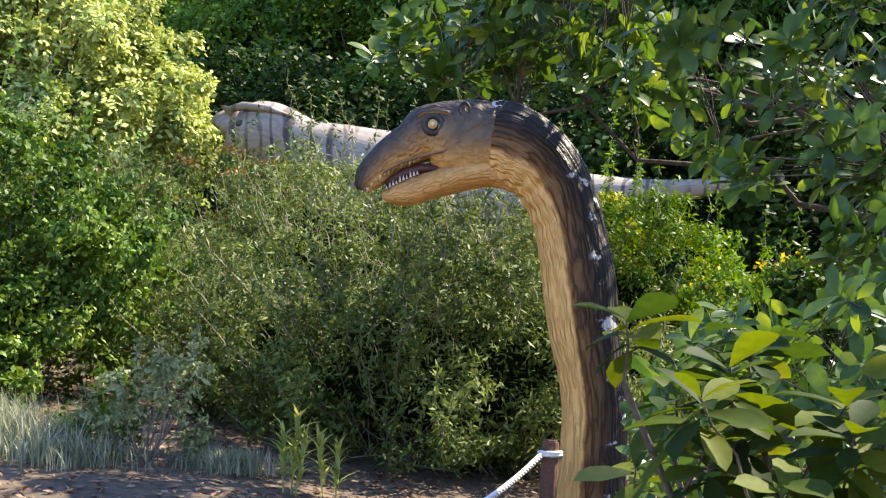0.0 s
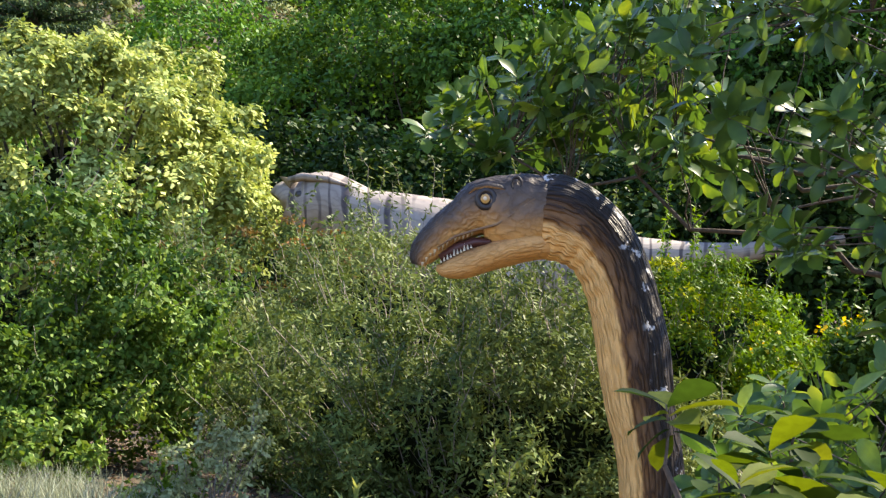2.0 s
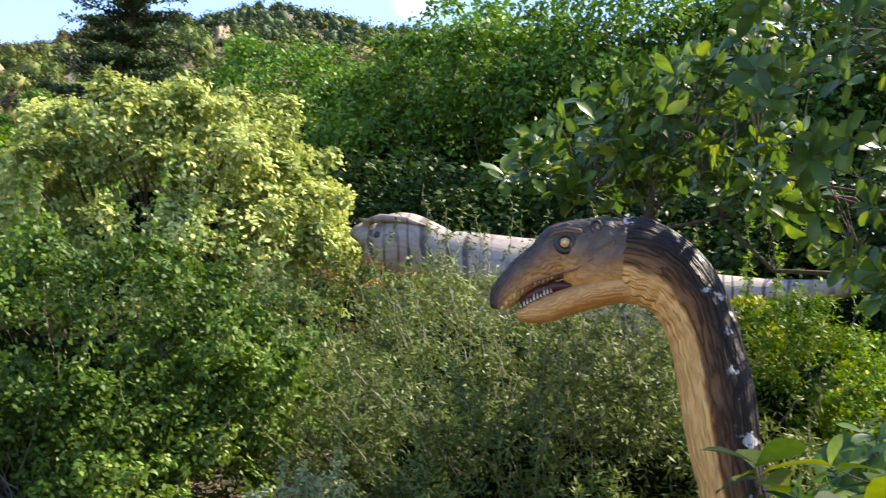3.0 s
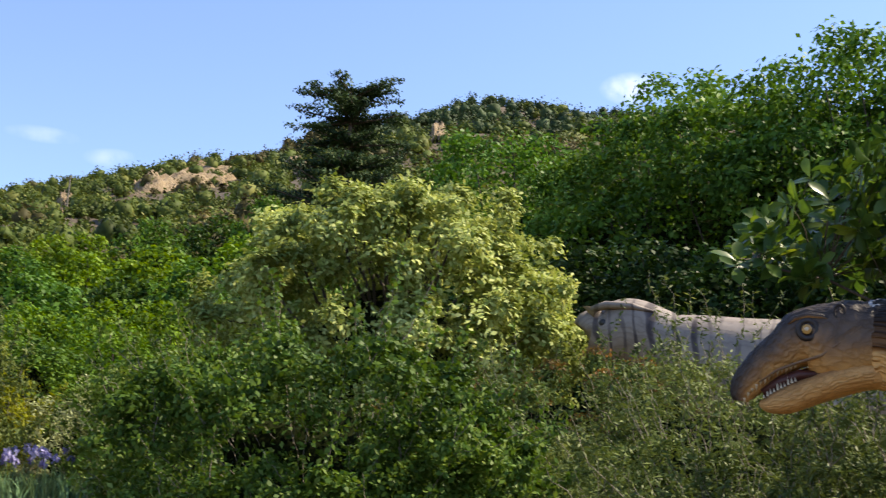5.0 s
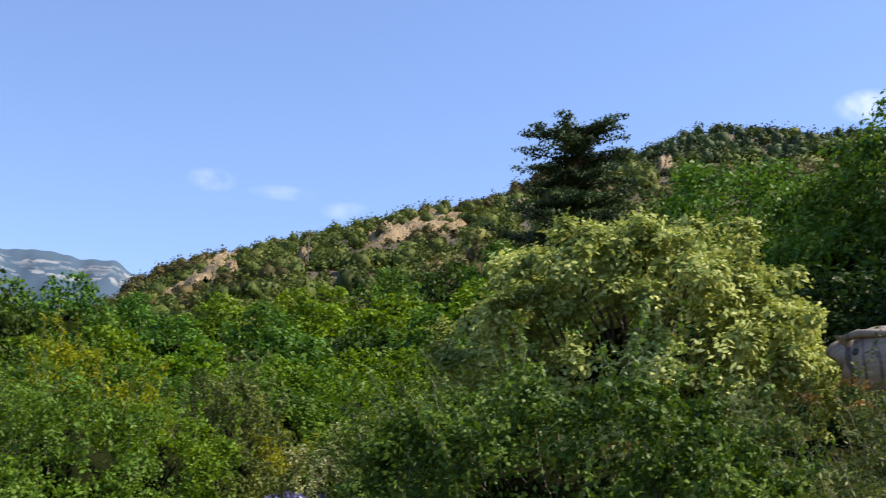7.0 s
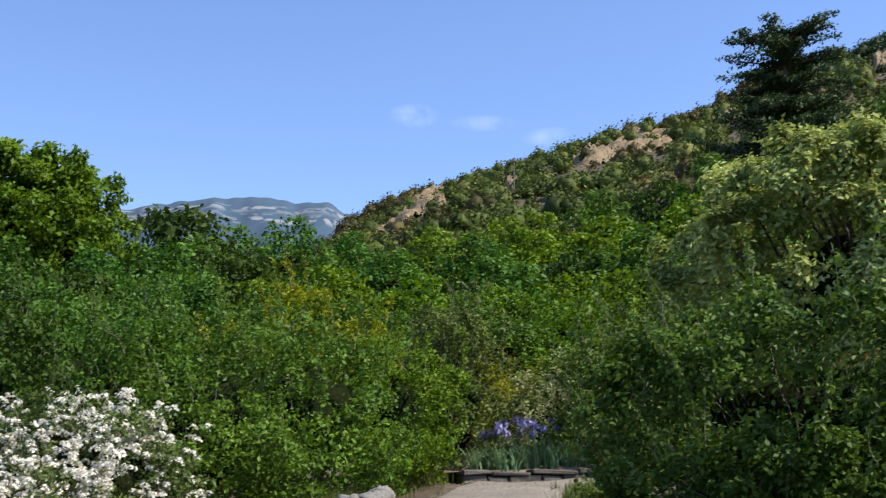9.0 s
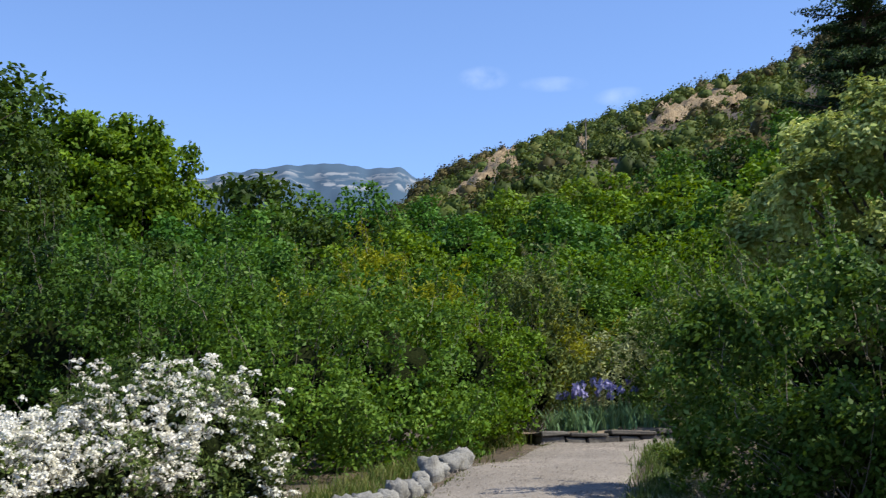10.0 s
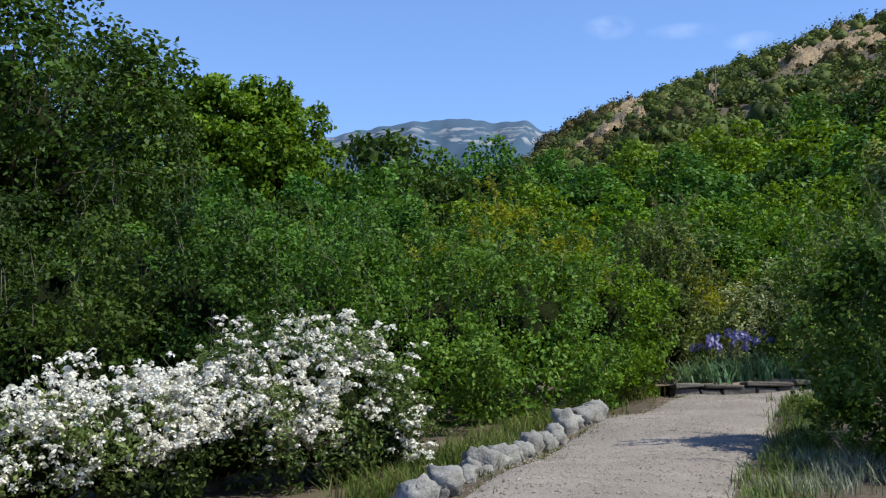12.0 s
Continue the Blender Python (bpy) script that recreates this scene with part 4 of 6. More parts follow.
def skin(name, stops, wrinkle=(9, 3), bump=0.5, rough=0.5, edge=0.06, line_dark=0.3, pale_spots=False, smooth_below=0.0):
    """Painted rubber skin: colour by girth (0 belly, 1 back) broken by noise; wrinkles in relief."""
    m, n, l, b = nodes_of(name)
    uv = n.new("ShaderNodeUVMap")
    uv.uv_map = "girth"
    sep = n.new("ShaderNodeSeparateXYZ")
    l.new(uv.outputs[0], sep.inputs[0])
    tc = n.new("ShaderNodeTexCoord")
    no = n.new("ShaderNodeTexNoise")
    no.inputs["Scale"].default_value, no.inputs["Detail"].default_value = 7, 6
    l.new(tc.outputs["Object"], no.inputs["Vector"])
    ma = n.new("ShaderNodeMath")
    ma.operation = "MULTIPLY_ADD"
    ma.inputs[1].default_value = edge * 4
    l.new(no.outputs["Fac"], ma.inputs[0])
    sub = n.new("ShaderNodeMath")
    sub.operation = "SUBTRACT"
    sub.inputs[1].default_value = edge * 2
    l.new(sep.outputs[1], sub.inputs[0])
    l.new(sub.outputs[0], ma.inputs[2])
    r = ramp(n, stops)
    l.new(ma.outputs[0], r.inputs[0])
    mp = n.new("ShaderNodeMapping")
    mp.inputs["Scale"].default_value = (wrinkle[0], wrinkle[1], 1)
    l.new(uv.outputs[0], mp.inputs[0])
    wob = n.new("ShaderNodeTexNoise")
    wob.inputs["Scale"].default_value = 5
    l.new(tc.outputs["Object"], wob.inputs["Vector"])
    addv = n.new("ShaderNodeVectorMath")
    addv.operation = "MULTIPLY_ADD"
    addv.inputs[1].default_value = (0.6, 0.6, 0)
    l.new(wob.outputs["Color"], addv.inputs[0])
    l.new(mp.outputs[0], addv.inputs[2])
    vo = n.new("ShaderNodeTexNoise")
    vo.inputs["Scale"].default_value, vo.inputs["Detail"].default_value, vo.inputs["Roughness"].default_value = 1.0, 2.5, 0.5
    l.new(addv.outputs[0], vo.inputs["Vector"])
    ctr = n.new("ShaderNodeMath")
    ctr.operation = "SUBTRACT"
    ctr.inputs[1].default_value = 0.5
    l.new(vo.outputs["Fac"], ctr.inputs[0])
    line_ = n.new("ShaderNodeMath")
    line_.operation = "ABSOLUTE"
    l.new(ctr.outputs[0], line_.inputs[0])
    cr = ramp(n, [(0.0, (0, 0, 0)), (0.14, (1, 1, 1))])
    l.new(line_.outputs[0], cr.inputs[0])
    grain = n.new("ShaderNodeTexNoise")
    grain.inputs["Scale"].default_value, grain.inputs["Detail"].default_value = 55, 6
    l.new(tc.outputs["Object"], grain.inputs["Vector"])
    hgt = n.new("ShaderNodeMath")
    hgt.operation = "MULTIPLY_ADD"
    hgt.inputs[1].default_value = 0.35
    l.new(grain.outputs["Fac"], hgt.inputs[0])
    l.new(cr.outputs[0], hgt.inputs[2])
    bp = n.new("ShaderNodeBump")
    bp.inputs["Strength"].default_value, bp.inputs["Distance"].default_value = bump, 0.015
    l.new(hgt.outputs[0], bp.inputs["Height"])
    l.new(bp.outputs[0], b.inputs["Normal"])
    # the colour is multiplied darker along the wrinkle lines
    lined = n.new("ShaderNodeMix")
    lined.data_type, lined.blend_type = "RGBA", "MULTIPLY"
    lined.inputs[0].default_value = line_dark
    tone = ramp(n, [(0.0, (0.16, 0.12, 0.09)), (0.02 + 0.02 * line_dark, (0.6, 0.55, 0.5)), (0.1, (1, 1, 1))])
    l.new(line_.outputs[0], tone.inputs[0])
    if smooth_below:
        line_mask = ramp(n, [(smooth_below - 0.03, (line_dark * 0.3,) * 3), (smooth_below + 0.03, (line_dark,) * 3)])
        l.new(sep.outputs[1], line_mask.inputs[0])
        l.new(line_mask.outputs[0], lined.inputs[0])
    l.new(r.outputs[0], lined.inputs[6])
    l.new(tone.outputs[0], lined.inputs[7])
    if pale_spots:
        # pale noise-shaped patches along the back
        fl = n.new("ShaderNodeTexNoise")
        fl.inputs["Scale"].default_value, fl.inputs["Detail"].default_value, fl.inputs["Roughness"].default_value = 7.5, 5, 0.6
        l.new(tc.outputs["Object"], fl.inputs["Vector"])
        spot = ramp(n, [(0.595, (0, 0, 0)), (0.625, (1, 1, 1))])
        l.new(fl.outputs["Fac"], spot.inputs[0])
        back_only = ramp(n, [(0.6, (0, 0, 0)), (0.68, (1, 1, 1))])
        l.new(sep.outputs[1], back_only.inputs[0])
        both = n.new("ShaderNodeMath")
        both.operation = "MULTIPLY"
        l.new(spot.outputs[0], both.inputs[0])
        l.new(back_only.outputs[0], both.inputs[1])
        spotted = n.new("ShaderNodeMix")
        spotted.data_type = "RGBA"
        spotted.inputs[7].default_value = (0.5, 0.48, 0.46, 1)
        l.new(both.outputs[0], spotted.inputs[0])
        l.new(lined.outputs[2], spotted.inputs[6])
        lined = spotted
    l.new(lined.outputs[2], b.inputs["Base Color"])
    b.inputs["Roughness"].default_value, b.inputs["Specular IOR Level"].default_value = rough, 0.22
    return m, n, l, b, sep, lined


# neck: along, up, radius; skull and jaw: along, top, underside, half-width
NECK_ROWS = [(0.14, -1.34, 0.28), (0.125, -1.13, 0.225), (0.12, -0.92, 0.203), (0.125, -0.68, 0.191), (0.12, -0.43, 0.187), (0.085, -0.2, 0.19),
             (0.045, -0.03, 0.2), (0.015, 0.17, 0.212), (-0.008, 0.32, 0.214), (-0.055, 0.53, 0.207), (-0.105, 0.7, 0.206), (-0.195, 0.885, 0.216),
             (-0.31, 1.0, 0.236), (-0.47, 1.077, 0.26), (-0.6, 1.09, 0.25), (-0.69, 1.09, 0.215)]
SKULL = [(-0.42, 1.24, 0.95, 0.11), (-0.52, 1.305, 0.9, 0.16), (-0.62, 1.338, 0.86, 0.185), (-0.72, 1.342, 0.85, 0.185), (-0.8, 1.336, 0.88, 0.175), (-0.87, 1.324, 0.92, 0.16), (-0.93, 1.3, 0.945, 0.147),
         (-0.98, 1.255, 0.945, 0.137), (-1.03, 1.2, 0.935, 0.127), (-1.08, 1.155, 0.915, 0.117), (-1.135, 1.108, 0.885, 0.105), (-1.19, 1.052, 0.845, 0.092), (-1.245, 0.985, 0.795, 0.075), (-1.28, 0.925, 0.755, 0.055), (-1.297, 0.87, 0.735, 0.035), (-1.303, 0.81, 0.725, 0.014)]
JAW = [(-0.5, 1.0, 0.83, 0.12), (-0.6, 1.0, 0.825, 0.155), (-0.71, 0.97, 0.8, 0.155), (-0.8, 0.94, 0.772, 0.145), (-0.89, 0.905, 0.745, 0.13), (-0.97, 0.875, 0.715, 0.115),
       (-1.04, 0.845, 0.692, 0.1), (-1.1, 0.815, 0.69, 0.085), (-1.15, 0.79, 0.7, 0.06), (-1.19, 0.775, 0.735, 0.025)]


def long_neck():
    lo = Loft()
    rows = spline(NECK_ROWS, 110)
    c = np.stack([rows[:, 0], np.zeros(len(rows)), rows[:, 1]], -1)
    t = unit(np.gradient(c, axis=0))
    up = np.cross(t, [0, -1, 0])

    def folds(v, uv):
        s, g = uv[..., 0], uv[..., 1]
        bend = 0.3 + 0.7 * np.clip((s - 1.7) / 0.5, 0, 1)
        amp = 0.008 * np.exp(-((g - 0.25) / 0.28) ** 2) * bend
        w = np.sin(s * 52 + 1.5 * np.sin(g * 7)) * amp
        ridges = 0.0035 * np.sin(g * 46 + 3 * np.sin(s * 3.1)) * np.clip((g - 0.35) * 6, 0, 1) * np.clip((1.3 - g) * 3, 0, 1)
        mid = v.mean(1, keepdims=True)
        return v + unit(v - mid) * (w + ridges)[..., None]

    lo.rings(c, up, rows[:, 2] * np.interp(-rows[:, 0], [0.5, 0.8], [1.0, 0.86]), rows[:, 2] * np.interp(-rows[:, 0], [0.25, 0.5, 0.66, 0.8], [0.82, 0.69, 0.56, 0.35]), 0.0, 0, 56, 2.0, True, folds)
    
    def hide(v, uv):
        s, g = uv[..., 0], uv[..., 1]
        w = 0.0045 * np.sin(s * 60 + 3 * np.sin(g * 9)) * np.sin(g * 27 + 2.5 * np.sin(s * 13)) + 0.003 * np.sin(s * 131 + 5 * np.sin(g * 17))
        sides_in = np.clip(g * 6, 0, 1) * np.clip((1 - g) * 8, 0.3, 1)
        return v + unit(v - v.mean(1, keepdims=True)) * (w * sides_in)[..., None]

    sk = spline(SKULL, 90)
    cen = np.stack([sk[:, 0], np.zeros(90), (sk[:, 1] + sk[:, 2]) / 2], -1)
    lo.rings(cen, np.tile([0, 0, 1.0], (90, 1)), (sk[:, 1] - sk[:, 2]) / 2, sk[:, 3], 3.0, 8, 72, 2.4, True, hide)
    jw = spline(JAW, 30)
    cen = np.stack([jw[:, 0], np.zeros(30), (jw[:, 1] + jw[:, 2]) / 2], -1)
    lo.rings(cen, np.tile([0, 0, 1.0], (30, 1)), (jw[:, 1] - jw[:, 2]) / 2, jw[:, 3], 3.0, 1, 32, 2.4)
    # dark mouth lining between the jaws
    lo.rings([(-0.86, 0, 0.905), (-0.96, 0, 0.905), (-1.06, 0, 0.87), (-1.17, 0, 0.81)], np.tile([0, 0, 1.0], (4, 1)), [0.03, 0.04, 0.045, 0.03], [0.11, 0.1, 0.083, 0.055], 0, 4, 16)
    for side in (-1, 1):
        for i, s in enumerate(np.linspace(0.05, 1, 13)):
            x = -0.955 - 0.315 * s
            w = np.interp(-x, -sk[::1, 0], sk[:, 3]) * 0.86
            z = np.interp(-x, -sk[:, 0], sk[:, 2]) + 0.012
            ln = 0.026 + 0.022 * ((i * 7) % 5) / 4
            lo.cone((x, side * w, z), (x - 0.006, side * w * 0.97, z - ln), 0.0095, 2)
        for i, s in enumerate(np.linspace(0.1, 1, 10)):
            x = -0.955 - 0.205 * s
            w = np.interp(-x, -jw[:, 0], jw[:, 3]) * 0.82
            z = np.interp(-x, -jw[:, 0], jw[:, 1]) - 0.008
            lo.cone((x, side * w, z), (x - 0.004, side * w, z + 0.026 + 0.014 * (i % 3)), 0.009, 2)
        ex, ez = -0.893, 1.154
        ey = side * 0.139
        lo.ball((ex, ey, ez), 0.05, 3, (1, 0.6, 1), 18)
        lo.ball((ex - 0.002, ey + side * 0.018, ez), 0.032, 5, (1, 0.45, 1), 16)
        lo.ball((ex - 0.004, ey + side * 0.028, ez), 0.014, 2, (1, 0.5, 1), 10)
        lo.ring_tube((ex, ey + side * 0.010, ez), 0.052, 0.019, 6, 22, 8)
        lo.ring_tube((ex + 0.177, ey + side * 0.022, ez + 0.095), 0.036, 0.009, 8, 20, 8, (0.8, 1.1))
        # brow ridge and cheek folds
        brow = np.array([(-1.01, side * 0.117, 1.19), (-0.965, side * 0.124, 1.228), (-0.89, side * 0.132, 1.242), (-0.81, side * 0.142, 1.23), (-0.73, side * 0.155, 1.19)])
        lo.rings(brow, np.tile([0, side * 0.3, 1.0], (5, 1)), [0.005, 0.014, 0.018, 0.014, 0.004], [0.005, 0.022, 0.03, 0.022, 0.004], 3.2, 8, 12)
        lip = np.array([(-0.6, side * 0.182, 1.16), (-0.7, side * 0.182, 1.08), (-0.82, side * 0.164, 1.0), (-0.95, side * 0.138, 0.968), (-1.07, side * 0.116, 0.93), (-1.18, side * 0.092, 0.865)])
        lo.rings(lip, np.tile([0, 0, 1.0], (6, 1)), [0.003, 0.006, 0.008, 0.008, 0.008, 0.004], [0.003, 0.007, 0.009, 0.009, 0.009, 0.004], 0, 7, 10)
        lo.ball((-1.225, side * 0.075, 0.95), 0.011, 4, (1, 0.4, 0.7), 8)
    body = skin("painted_skin", [(0.0, (0.86, 0.47, 0.15)), (0.39, (0.82, 0.44, 0.14)), (0.425, (0.24, 0.11, 0.035)), (0.52, (0.14, 0.068, 0.026)), (0.66, (0.028, 0.018, 0.011)), (1.0, (0.014, 0.011, 0.009))], (3.2, 13), 1.0, 0.5, 0.025, 0.9, True, 0.42)[0]
    head = skin("head_skin", [(0.0, (0.72, 0.39, 0.12)), (0.3, (0.6, 0.31, 0.095)), (0.44, (0.32, 0.17, 0.07)), (0.55, (0.14, 0.096, 0.066)), (0.68, (0.06, 0.046, 0.038)), (1.0, (0.032, 0.026, 0.023))], (9, 8), 0.45, 0.5, 0.06, 0.28)[0]
    jaw = skin("jaw_skin", [(0.0, (0.72, 0.38, 0.12)), (0.5, (0.68, 0.36, 0.12)), (0.8, (0.3, 0.15, 0.06)), (1.0, (0.16, 0.08, 0.04))], (10, 8), 0.5, 0.5, 0.1, 0.3)[0]
    tooth = rough_material("tooth", [(0.55, 0.42, 0.25), (0.72, 0.6, 0.4), (0.8, 0.72, 0.54)], 12, 60, 0.4, 0.2, 0.002)
    eye = plain("eye_ring", (0.03, 0.018, 0.01), 0.15)
    mouth = plain("mouth_lining", (0.07, 0.018, 0.012), 0.5)
    pupil = plain("eye_centre", (0.55, 0.3, 0.08), 0.2)
    lid = rough_material("eyelid", [(0.014, 0.01, 0.008), (0.03, 0.02, 0.014), (0.05, 0.032, 0.02)], 12, 60, 0.5, 0.4, 0.01)
    lip_mat = rough_material("lip", [(0.09, 0.05, 0.03), (0.2, 0.11, 0.05), (0.3, 0.17, 0.07)], 10, 60, 0.5, 0.4, 0.01)
    ob = new("dinosaur_statue", lo.mesh("dinosaur_statue", [body, jaw, tooth, eye, mouth, pupil, lid, lip_mat, head]))
    ob.matrix_world = pose(1.0, 7.11, 1.68, 0, 0, -8.0)
    tagged(ob, "long-necked dinosaur statue with dark back, tan throat and small teeth", "statue")


long_neck()

TREX_ROWS = [(-4.32, 0.5, 0.12, 0.15), (-4.27, 0.82, 0.4, 0.34), (-4.2, 1.01, 0.52, 0.42), (-4.05, 1.02, 0.58, 0.46), (-3.86, 1.06, 0.64, 0.5), (-3.68, 1.16, 0.7, 0.5), (-3.518, 1.214, 0.73, 0.5), (-3.35, 1.195, 0.73, 0.5), (-3.155, 1.117, 0.73, 0.5), (-2.9, 1.0, 0.73, 0.5), (-2.665, 0.912, 0.78, 0.55), (-1.951, 0.868, 1.0, 0.7),
             (-0.757, 0.769, 1.3, 0.9), (0.6, 0.65, 1.4, 0.93), (1.6, 0.5, 1.2, 0.85), (2.6, 0.28, 0.83, 0.6), (3.38, 0.135, 0.5, 0.42), (4.5, 0.09, 0.3, 0.28),
             (5.47, 0.142, 0.22, 0.21), (6.3, 0.269, 0.165, 0.16), (7.0, 0.34, 0.12, 0.12), (7.45, 0.391, 0.095, 0.095)]


def striped_dinosaur():
    lo = Loft()
    rows = spline(TREX_ROWS, 120)
    c = np.stack([rows[:, 0], np.zeros(len(rows)), rows[:, 1] - rows[:, 2]], -1)
    lo.rings(c, np.tile([0, 0, 1.0], (len(rows), 1)), rows[:, 2], rows[:, 3], 0.0, 0, 40, 2.1)
    g = float(ground_z(0.38, 25.26)) - 5.59
    for side in (-1, 1):
        lo.rings([(0.3, side * 0.6, -0.6), (0.55, side * 0.75, -1.5), (0.95, side * 0.75, -2.3), (0.55, side * 0.75, g + 0.4), (0.4, side * 0.75, g - 0.05)],
                 np.tile([1.0, 0, 0.2], (5, 1)), [0.6, 0.55, 0.3, 0.2, 0.3], [0.35, 0.35, 0.22, 0.17, 0.25], 0, 0, 20)
        lo.cone((-4.1, side * 0.3, 0.85), (-4.42, side * 0.3, 1.02), 0.14, 0, 8)
        lo.ball((-3.95, side * 0.43, 0.62), 0.09, 1, (1, 0.6, 1), 12)
        lo.rings([(-4.2, side * 0.36, 0.92), (-3.9, side * 0.42, 1.0), (-3.4, side * 0.42, 0.98), (-2.9, side * 0.36, 0.86)], np.tile([0, 0, 1.0], (4, 1)), [0.07, 0.09, 0.08, 0.03], [0.07, 0.1, 0.08, 0.03], 0, 0, 12)
    m, n, l, b, sep, lined = skin("striped_skin", [(0.0, (0.24, 0.165, 0.088)), (0.35, (0.28, 0.215, 0.145)), (0.55, (0.31, 0.26, 0.21)), (0.85, (0.3, 0.255, 0.22)), (1.0, (0.2, 0.172, 0.15))], (0.8, 9), 0.25, 0.65, 0.05)
    wv = n.new("ShaderNodeTexWave")
    wv.wave_type, wv.bands_direction = "BANDS", "X"
    wv.inputs["Scale"].default_value, wv.inputs["Distortion"].default_value, wv.inputs["Detail"].default_value, wv.inputs["Detail Scale"].default_value = 1.0, 16.0, 3, 0.8
    mp = n.new("ShaderNodeMapping")
    mp.inputs["Scale"].default_value = (1, 0.5, 0.3)
    tc = n.new("ShaderNodeTexCoord")
    l.new(tc.outputs["Object"], mp.inputs[0])
    l.new(mp.outputs[0], wv.inputs["Vector"])
    st = ramp(n, [(0.0, (0.16, 0.15, 0.2)), (0.1, (0.3, 0.28, 0.32)), (0.24, (1, 1, 1))])
    l.new(wv.outputs["Fac"], st.inputs[0])
    mul = n.new("ShaderNodeMix")
    mul.data_type, mul.blend_type = "RGBA", "MULTIPLY"
    gap = n.new("ShaderNodeTexNoise")
    gap.inputs["Scale"].default_value, gap.inputs["Detail"].default_value = 0.9, 3
    l.new(tc.outputs["Object"], gap.inputs["Vector"])
    amount = ramp(n, [(0.4, (0.12, 0.12, 0.12)), (0.56, (0.9, 0.9, 0.9))])
    l.new(gap.outputs["Fac"], amount.inputs[0])
    l.new(amount.outputs[0], mul.inputs[0])
    l.new(lined.outputs[2], mul.inputs[6])
    l.new(st.outputs[0], mul.inputs[7])
    l.new(mul.outputs[2], b.inputs["Base Color"])
    eye = plain("dark_eye", (0.03, 0.025, 0.02), 0.3)
    ob = new("striped_dinosaur_statue", lo.mesh("striped_dinosaur_statue", [m, eye]))
    ob.matrix_world = pose(0.38, 25.26, 5.59, 0, 0, -0.9)
    tagged(ob, "large pale grey dinosaur statue with dark stripes behind shrubs", "statue")


striped_dinosaur()


# ---- trees and shrubs with large leaves near the camera ----
def big_leaf_arrays(length, width, curl, seed):
    """A broad obovate leaf along +x with a raised rim, bent down towards the tip: 5 rows of 3 points and a tip."""
    r = random.Random(seed)
    s = np.array([0.0, 0.2, 0.45, 0.68, 0.87])
    w = np.array([0.06, 0.42, 0.86, 1.0, 0.66]) * width / 2
    z = -curl * length * s ** 2
    v = []
    for a_, b_, c_ in zip(s, w, z):
        lift = b_ * r.uniform(0.15, 0.4)
        v += [(a_ * length, b_, c_ + lift), (a_ * length, 0, c_), (a_ * length, -b_, c_ + lift)]
    v.append((length, 0, -curl * length * 1.05))
    f4 = [(i * 3 + j, i * 3 + 3 + j, i * 3 + 4 + j, i * 3 + 1 + j) for i in range(4) for j in range(2)]
    f3 = [(12, 15, 13), (13, 15, 14)]
    return np.array(v), np.array(f4), np.array(f3)


def object_leaf_material(name, colours, rough, light=0.3, gloss=0.35):
    m = leaf_material(name, colours, rough, light, 6, 0.15, gloss)
    n, l = m.node_tree.nodes, m.node_tree.links
    info = n.new("ShaderNodeObjectInfo")
    for nd in list(n):
        if nd.bl_idname == "ShaderNodeValToRGB":
            l.new(info.outputs["Random"], nd.inputs[0])
    return m


LARGE_COLOURS = [(0.0216, 0.0541, 0.0113), (0.0359, 0.0818, 0.015), (0.0537, 0.108, 0.0176), (0.0836, 0.15, 0.0225), (0.203, 0.253, 0.0313)]
L_BIG = object_leaf_material("leaf_large", LARGE_COLOURS, 0.38, 0.3, 0.3)
L_BIG_REST = leaf_material("leaf_large_rest", LARGE_COLOURS, 0.38, 0.3, 6, 0.15, 0.3)
L_YOUNG = object_leaf_material("leaf_young", [(0.0116, 0.0299, 0.00505), (0.0204, 0.0447, 0.00673), (0.0407, 0.069, 0.00788), (0.0696, 0.0953, 0.01), (0.111, 0.126, 0.014)], 0.62, 0.38, 0.1)
LEAF_KINDS = [big_leaf_arrays(1.0, 0.49, c, i) for i, c in enumerate((0.12, 0.26, 0.4, 0.2))]
LEAF_MESHES = [mesh_of("leaf", v, [f4, f3], L_BIG, True) for v, f4, f3 in LEAF_KINDS]

YOUNG_MESHES = [mesh_of("leaf", v, [f4, f3], L_YOUNG, True) for v, f4, f3 in LEAF_KINDS]


def rosette_leaves(centre, axis, size, count, rise=1.0):
    """Poses of leaves spread round a shoot's end."""
    axis = Vector(axis).normalized()
    frame_ = axis.to_track_quat("Z", "X").to_matrix()
    out = []
    turn = rng.uniform(0, 6.28)
    for i in range(count):
        a = turn + i * 2.4
        tilt = 0.15 + 0.95 * (i / count) + rng.normal(0, 0.12)
        d = frame_ @ Vector((math.cos(a) * math.cos(rise - tilt), math.sin(a) * math.cos(rise - tilt), math.sin(rise - tilt)))
        side = d.cross(axis)
        if side.length < 0.05:
            side = Vector((1, 0, 0))
        side.normalize()
        up = side.cross(d).normalized()
        m = Matrix((d, -side, up)).transposed().to_4x4()
        k = size * rng.uniform(0.6, 1.1)
        start = Vector(centre) - axis * (i / count) * size * 0.5
        out.append(Matrix.Translation(start) @ m @ Matrix.Rotation(rng.normal(0, 0.3), 4, "X") @ Matrix.Diagonal((k, k, k, 1)))
    return out


